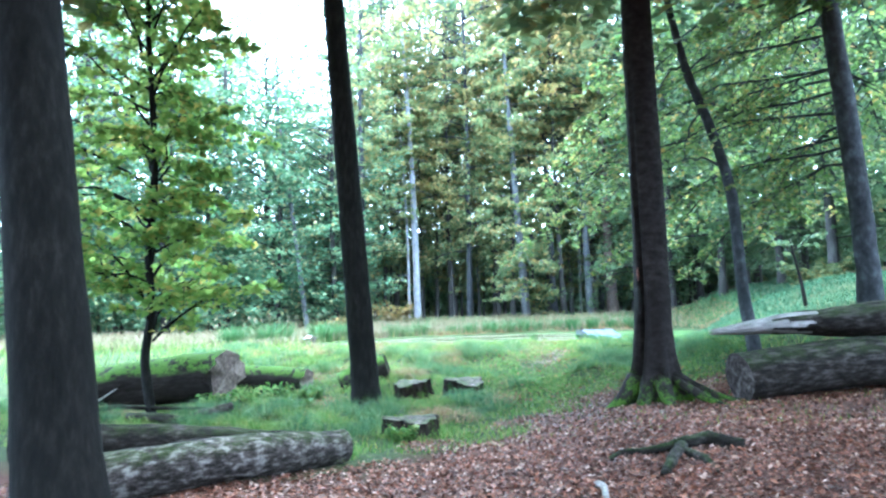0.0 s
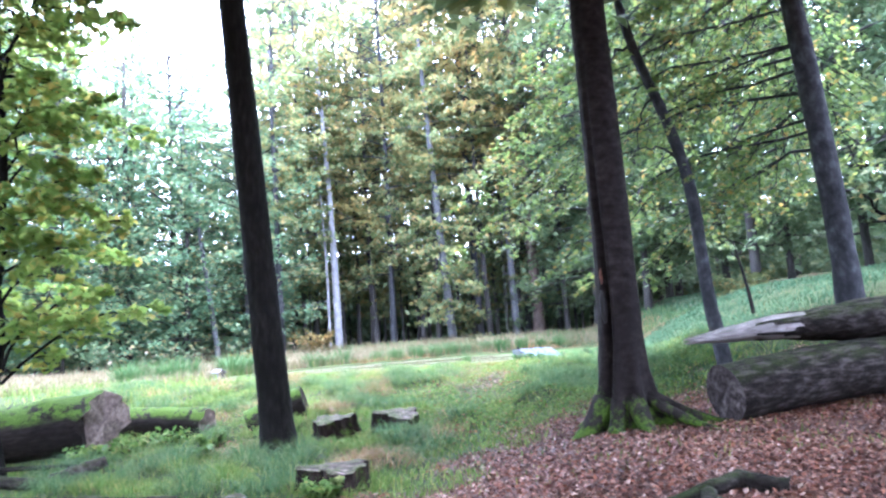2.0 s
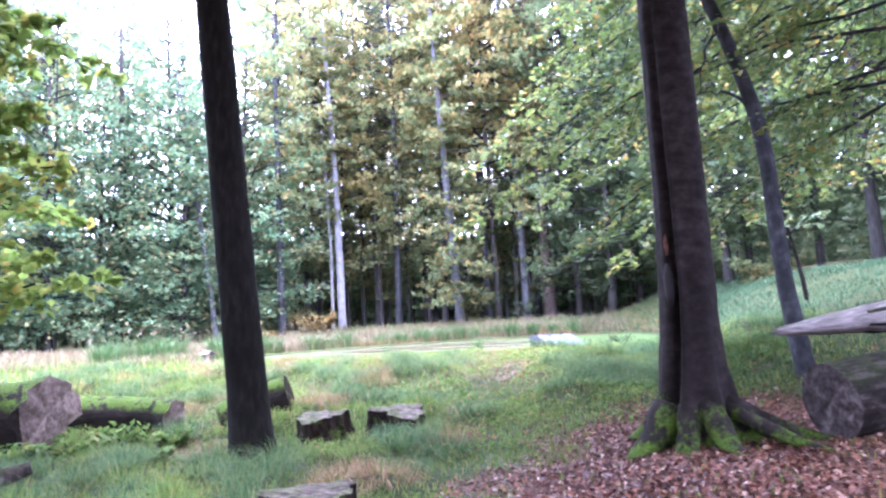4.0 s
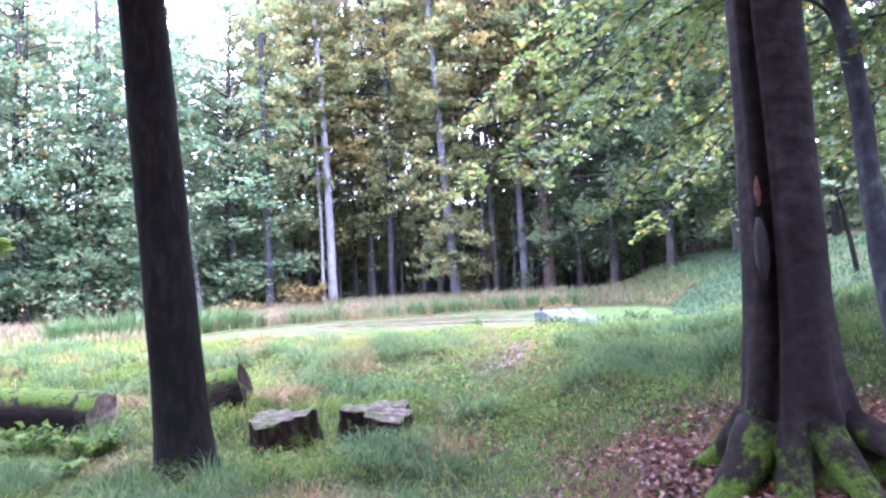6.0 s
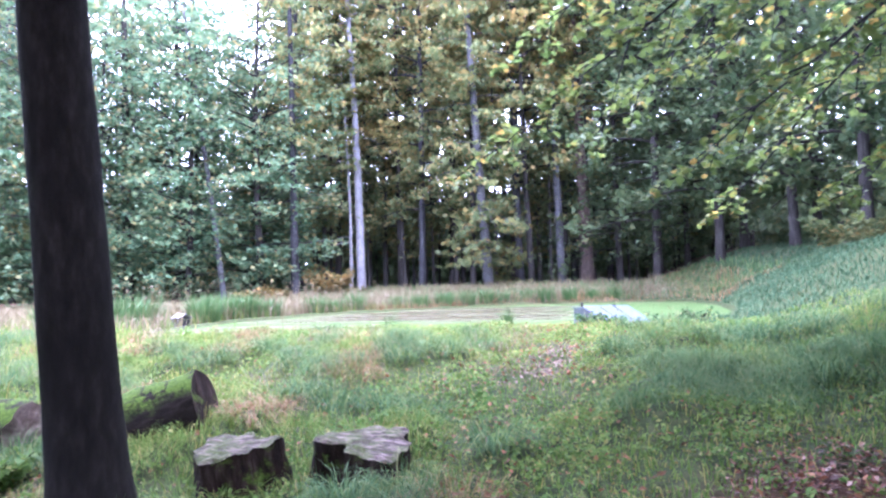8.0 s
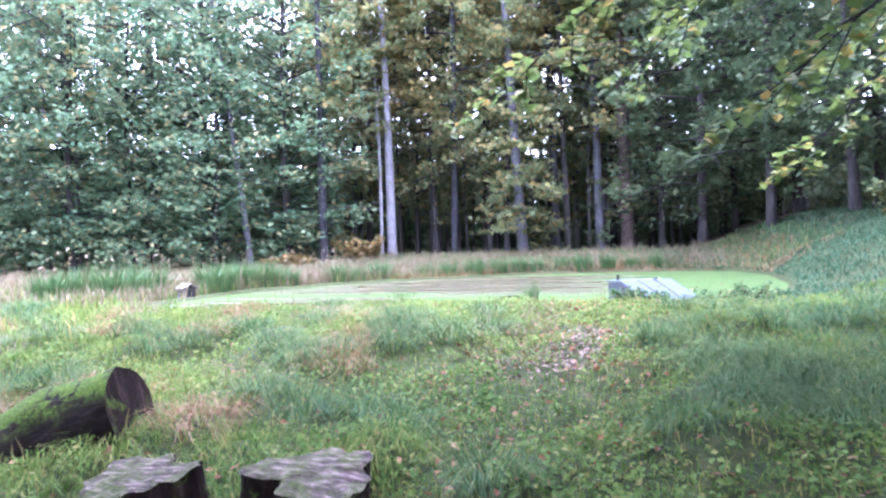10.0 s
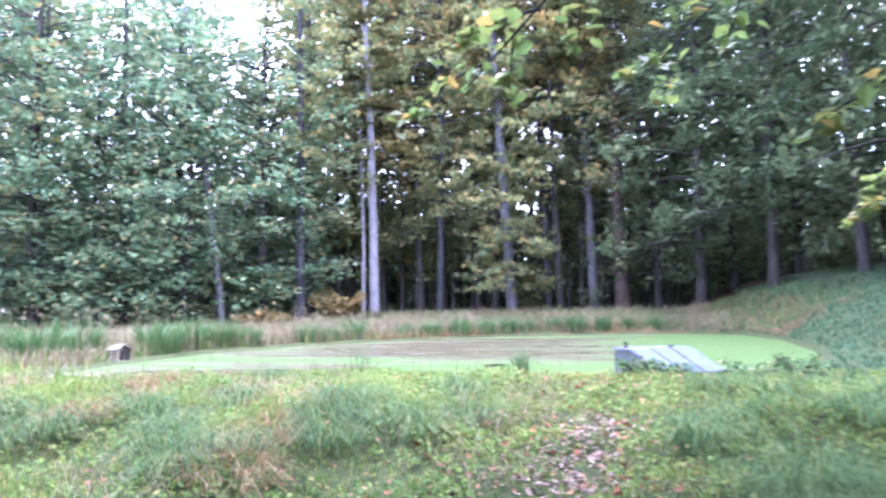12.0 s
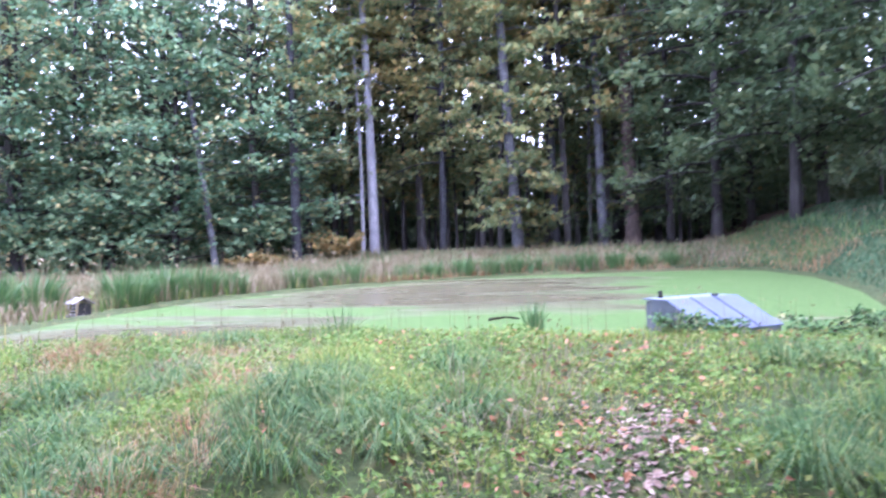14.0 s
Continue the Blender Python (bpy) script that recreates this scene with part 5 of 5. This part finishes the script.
def patchy(x, y, s=1.0, k=0.0):
    v = np.sin(s * (1.1 * x + 0.6 * y) + k + 1.3 * np.sin(0.53 * s * y + k)) * np.sin(s * (0.7 * y - 0.9 * x) + 2 * k + 1 + 1.1 * np.sin(0.61 * s * x))
    v = v + 0.6 * np.sin(2.7 * s * x + 1.9 * np.sin(1.3 * s * y + k)) * np.sin(2.3 * s * y + 1.7 * np.sin(1.7 * s * x - k))
    return np.clip(0.5 + 0.4 * v, 0, 1)


g = np.random.default_rng(77)
dry = lambda x, y: shore_distance(x, y) > 0.05
# short meadow turf
P = scatter(g, -11, 6.5, 8.2, 22.8, 115000, lambda x, y: dry(x, y) * (1 - 0.93 * leaf_bed(x, y)) * (1 - 0.8 * trail(x, y)) * (0.55 + 0.45 * patchy(x, y, 1.6)))
V, F = blades(P, g.uniform(0.04, 0.14, len(P)), g.uniform(0.006, 0.014, len(P)), g.uniform(0.3, 1.05, len(P)), g)
stuff("meadow_grass", "short green meadow grass", V, F, M_GRASS, "grass")


P = scatter(g, -9, 5.5, 12.0, 22.4, 190000, lambda x, y: dry(x, y) * (1 - 0.9 * leaf_bed(x, y)) * (1 - 0.85 * trail(x, y)) * patchy(x, y, 2.3, 1.4) ** 1.5)
V, F = leaf_quads(P + np.stack([0 * P[:, 0], 0 * P[:, 0], g.uniform(0.01, 0.07, len(P))], 1), 0.022, 0.35, g, 1.3)
stuff("moss_and_clover", "yellow-green moss and clover between the grass", V, F, M_MOSS, "moss")


# small broad-leaved herbs between the blades
P = scatter(g, -8, 5.2, 12.5, 21.8, 26000, lambda x, y: dry(x, y) * (1 - 0.9 * leaf_bed(x, y)) * (1 - 0.7 * trail(x, y)) * patchy(x, y, 1.9, 0.6) ** 2)
P = np.repeat(P, 4, 0) + g.normal(0, 1, (4 * len(P), 3)) * np.array([0.03, 0.03, 0.0])
P[:, 2] += g.uniform(0.03, 0.12, len(P))
V, F = leaf_quads(P, 0.036, 0.45, g, 1.4)
stuff("meadow_herbs", "small bright broad-leaved herbs in the meadow", V, F, M_HERB, "herbs")


def clumps(g, centres, per, length, spread):
    """Blades that fall outwards from each centre."""
    c = np.repeat(centres, per, 0)
    a, q = g.uniform(0, 2 * np.pi, len(c)), np.sqrt(g.uniform(0, 1, len(c))) * spread
    x, y = c[:, 0] + q * np.cos(a), c[:, 1] + q * np.sin(a)
    out = np.stack([np.cos(a), np.sin(a)], 1) * (0.72 + 0.55 * g.uniform(0, 1, len(c)))[:, None] + g.normal(0, 0.22, (len(c), 2)) + np.array([0.15, -0.12])
    P = np.stack([x, y, land(x, y)], 1)
    out /= np.maximum(1, np.linalg.norm(out, axis=1) / 1.2)[:, None]
    return blades(P, length * g.uniform(0.35, 1.15, len(c)), g.uniform(0.004, 0.009, len(c)), out, g)


tus = np.array([(tx, ty) for tx, ty, tr, th in TUSSOCKS])
sort = tussock_gen.uniform(0, 1, len(tus))
V, F = clumps(g, tus[sort < 0.5], 270, 0.36, 0.22)
stuff("long_grass", "long drooping blue-green grass in clumps", V, F, M_GRASS_BLUE, "grass")
V, F = clumps(g, tus[(sort >= 0.5) & (sort < 0.8)], 230, 0.26, 0.3)
stuff("long_grass", "yellow-green drooping grass on low hummocks", V, F, M_GRASS, "grass")
V, F = clumps(g, tus[(sort >= 0.8) & (tus[:, 0] < 0.6)], 240, 0.27, 0.34)
stuff("withered_grass", "brown withered grass lying over low hummocks", V, F, M_GRASS_WITHERED, "grass")
cc = np.stack([g.uniform(1.9, 5.2, 52), g.uniform(14.6, 20.4, 52)], 1)
cc = cc[cc[:, 1] < 19.4]
cc = np.concatenate([cc, np.stack([g.normal(2.9, 0.65, 40), g.normal(15.6, 0.5, 40)], 1)])
V, F = clumps(g, cc, 170, 0.28, 0.3)
stuff("long_grass", "tall dense blue-green grass on the slope", V, F, M_GRASS_BLUE, "grass")
feet = []
for x, y, r in ((-0.37, 9.75, 0.5), (-1.48, 13.65, 0.48), (-0.45, 13.8, 0.5), (-2.05, 12.62, 0.42), (-2.7, 14.3, 0.5), (-4.3, 13.95, 0.3), (-5.2, 13.95, 0.3), (-6.1, 13.95, 0.3), (-5.4, 12.6, 0.4), (-6.5, 12.0, 0.4), (-7.4, 11.6, 0.4), (-0.9, 7.9, 0.3)):
    for k in range(9):
        a = 0.7 * k + x
        feet.append((x + r * math.cos(a), y + r * math.sin(a)))
V, F = clumps(g, np.array(feet), 45, 0.26, 0.12)
stuff("long_grass", "grass growing up round stumps and logs", V, F, M_GRASS, "grass")
cc = np.stack([g.uniform(-7.5, 0.4, 22), g.uniform(16.4, 21.0, 22)], 1)
V, F = clumps(g, cc, 60, 0.36, 0.34)
stuff("straw_grass", "straw-coloured withered grass in the meadow", V, F, M_GRASS_DRY, "grass")
# the east slope
P = scatter(g, 3.4, 17, 11, 52, 90000, lambda x, y: dry(x, y) * (1 - leaf_bed(x, y)) * (0.3 + 0.7 * patchy(x, y, 1.3, 2)) * np.clip(1.4 - (y - 12) / 50, 0.3, 1))
V, F = blades(P, g.uniform(0.08, 0.24, len(P)), g.uniform(0.9, 1.7, len(P)) * (0.008 + 0.0008 * (P[:, 1] - 11)), g.uniform(0.4, 1.1, len(P)), g)
stuff("slope_grass", "green grass on the hillside", V, F, M_SLOPE, "grass")
P = scatter(g, -7, 9, 36, 53, 34000, lambda x, y: dry(x, y) * patchy(x, y, 0.6, 4))
V, F = blades(P, g.uniform(0.1, 0.35, len(P)), g.uniform(0.015, 0.04, len(P)), g.uniform(0.3, 1.0, len(P)), g)
stuff("withered_grass", "brown withered grass along the far bank", V, F, M_GRASS_WITHERED, "grass")
# far bank: straw and green
P = scatter(g, -34, 6.5, 38, 53, 36000, lambda x, y: (shore_distance(x, y) > 0.15) * patchy(x, y, 0.7, 3))
V, F = blades(P, g.uniform(0.25, 0.7, len(P)), g.uniform(0.02, 0.05, len(P)), g.uniform(0.1, 0.8, len(P)), g)
stuff("bank_grass", "straw-coloured tall grass behind the pond", V, F, M_GRASS_DRY, "grass")
P = scatter(g, -34, 10, 38, 53, 32000, lambda x, y: (shore_distance(x, y) > 0.1) * (1 - 0.7 * patchy(x, y, 0.7, 3)))
V, F = blades(P, g.uniform(0.2, 0.5, len(P)), g.uniform(0.02, 0.05, len(P)), g.uniform(0.1, 0.8, len(P)), g)
stuff("bank_grass", "green tall grass behind the pond", V, F, M_GRASS_BLUE, "grass")
# west bank: tall straw with seed heads
P = scatter(g, -30, -5, 21, 44, 44000, lambda x, y: (shore_distance(x, y) > 0.2) * (0.3 + 0.7 * patchy(x, y, 0.6, 5)))
V, F = blades(P, g.uniform(0.2, 0.5, len(P)) * (1 + 0.6 * smooth(24, 32, P[:, 1])), g.uniform(0.014, 0.032, len(P)), g.uniform(0.1, 0.8, len(P)), g)
stuff("tall_grass", "tall straw-coloured grass on the west bank", V, F, M_GRASS_DRY, "grass")
P = scatter(g, -30, -5, 15, 44, 40000, lambda x, y: (shore_distance(x, y) > 0.1) * (0.2 + 0.6 * (1 - patchy(x, y, 0.6, 5))))
V, F = blades(P, g.uniform(0.15, 0.45, len(P)), g.uniform(0.012, 0.028, len(P)), g.uniform(0.2, 0.9, len(P)), g)
stuff("bank_grass", "green grass on the west bank", V, F, M_GRASS, "grass")
P = scatter(g, -24, -8, 24, 44, 900, lambda x, y: (shore_distance(x, y) > 0.4) * (shore_distance(x, y) < 5.0))
hh = g.uniform(0.8, 1.35, len(P))
V1, F1 = blades(P, hh, np.full(len(P), 0.012), g.uniform(0.02, 0.1, len(P)), g)
V2, F2 = leaf_quads(P + np.stack([g.normal(0, 0.03, len(P)), g.normal(0, 0.03, len(P)), hh * 0.93], 1), 0.05, 0.0, g, 3.0)
V, F = joined([(V1, F1), (V2, F2)])
stuff("seeding_grass", "dry grass stalks with pale seed heads", V, F, M_GRASS_DRY, "grass")
# thin stalks on the dam
P = scatter(g, -4.5, 3.5, 18.6, 22.3, 260, dry)
hh = g.uniform(0.25, 0.6, len(P))
V1, F1 = blades(P, hh, np.full(len(P), 0.005), g.uniform(0.0, 0.06, len(P)), g)
V2, F2 = leaf_quads(P + np.stack([0 * hh, 0 * hh, hh * 0.95], 1), 0.014, 0.0, g, 3.0)
V, F = joined([(V1, F1), (V2, F2)])
stuff("dry_stalks", "thin dry stalks on the dam", V, F, M_GRASS_DRY, "grass")


def tuft(name, label, x, y, h, n, spread, mat, seed, width=0.02, category="sedge"):
    q = np.random.default_rng(seed)
    a, r = q.uniform(0, 6.28, n), np.sqrt(q.uniform(0, 1, n)) * spread
    P = np.stack([r * np.cos(a), r * np.sin(a), 0 * r - 0.05], 1)
    V, F = blades(P, h * q.uniform(0.6, 1.1, n), np.full(n, width), np.stack([np.cos(a), np.sin(a)], 1) * q.uniform(0.05, 0.6, n)[:, None], q)
    ob = new(name, mesh_from(name, V, F, mat, False))
    ob.matrix_world = pose(x, y, land_z(x, y))
    return tagged(ob, label, category, "sedge tufts round the pond")


sedge = tuft("sedge_tuft", "green sedge tuft at the water's edge", -9.2, 27.2, 0.95, 260, 0.45, M_SEDGE, 401, 0.03)
for x, y, s in ((-9.3, 30.2, 1.0), (-10.2, 24.6, 1.1), (-11.2, 23.6, 0.9), (-8.2, 33.6, 0.8), (-6.2, 38.4, 0.7), (-4.4, 40.1, 0.9), (-3.5, 41.2, 0.8), (0.1, 42.9, 0.9), (3.4, 43.9, 0.7), (-9.7, 28.4, 0.9), (-1.9, 42.4, 0.6), (-9.0, 31.4, 0.8), (-7.4, 36.2, 0.9), (-5.4, 39.3, 0.8), (-2.7, 41.9, 0.8), (-0.8, 42.9, 0.75), (1.2, 43.2, 0.8), (2.3, 43.6, 0.6), (-7.9, 35.0, 0.7), (-10.4, 26.0, 1.1), (-9.6, 29.2, 1.1), (-11.8, 25.2, 1.0)):
    copy_thing(sedge, pose(x, y, land_z(x, y), 0, 0, edge.uniform(0, 360)) @ Matrix.Scale(s, 4))
tuft("rush_clump", "thin dark rushes standing in shallow water", 0.0, 22.1, 0.56, 54, 0.14, M_SEDGE, 402, 0.016, "rushes")
tuft("rush_clump", "thin rushes on the bank", -2.3, 21.9, 0.6, 30, 0.22, M_SEDGE, 403, 0.011, "rushes")

# fallen leaves
# Leaves thinned before the huge log: bare dark soil, also serving as its shade.
P = scatter(g, -3.5, 9, 3.5, 14.2, 140000, lambda x, y: leaf_bed(x, y) * 0.9 * (1 - 0.85 * np.exp(-((x - 5.3) / 1.7) ** 2 - ((y - 10.1) / 0.6) ** 2)))
P[:, 2] += g.uniform(0.004, 0.035, len(P))
V, F = leaf_quads(P, 0.037, 0.55, g, 1.5)
stuff("fallen_leaves", "red-brown fallen beech leaves", V, F, M_LITTER, "leaves")
P = scatter(g, -5, 5, 12.5, 21.8, 5200, lambda x, y: dry(x, y) * (0.25 + 0.5 * np.exp(-((x - 0.9) / 1.5) ** 2)))
P[:, 2] += g.uniform(0.03, 0.09, len(P))
V, F = leaf_quads(P, 0.043, 0.5, g, 1.5)
stuff("fallen_leaves", "scattered brown leaves in the grass", V, F, M_LITTER_RUST, "leaves")
P = scatter(g, -0.4, 2.0, 16.0, 19.8, 6500, lambda x, y: trail(x, y))
P[:, 2] += g.uniform(0.004, 0.03, len(P))
V, F = leaf_quads(P, 0.036, 0.7, g, 1.5)
stuff("fallen_leaves", "pale withered leaves on the trodden path", V, F, M_LITTER_PALE, "leaves")
# the woods go on all round; leaf belts added to darken bright gaps between trunks
n = 46000
a = g.uniform(0, 2 * np.pi, n)
r = g.uniform(72, 92, n)
P = np.stack([r * np.cos(a), 22 + r * np.sin(a), g.uniform(0, 1, n) ** 0.9 * 13], 1)
V, F = leaf_quads(P, 1.25, 0.3, g, 1.3)
stuff("far_woods", "dense dark woods all round in the distance", V, F, M_LEAF_DARK, "woods")
# Low leaf belt added where the depth of the woods should look unlit.
n = 60000
x, y = g.uniform(-85, 60, n), g.uniform(64, 86, n)
west = g.uniform(0, 1, n) < 0.2
x, y = np.where(west, g.uniform(-66, -44, n), x), np.where(west, g.uniform(-5, 66, n), y)
east = g.uniform(0, 1, n) < 0.12
x, y = np.where(east, g.uniform(22, 40, n), x), np.where(east, g.uniform(10, 66, n), y)
P = np.stack([x, y, land(x, y) + g.uniform(0, 1, n) ** 1.3 * 7.5], 1)
V, F = leaf_quads(P, 0.75, 0.25, g, 1.3)
stuff("undergrowth", "undergrowth added to darken gaps deep in the woods", V, F, M_LEAF_DARK, "woods")
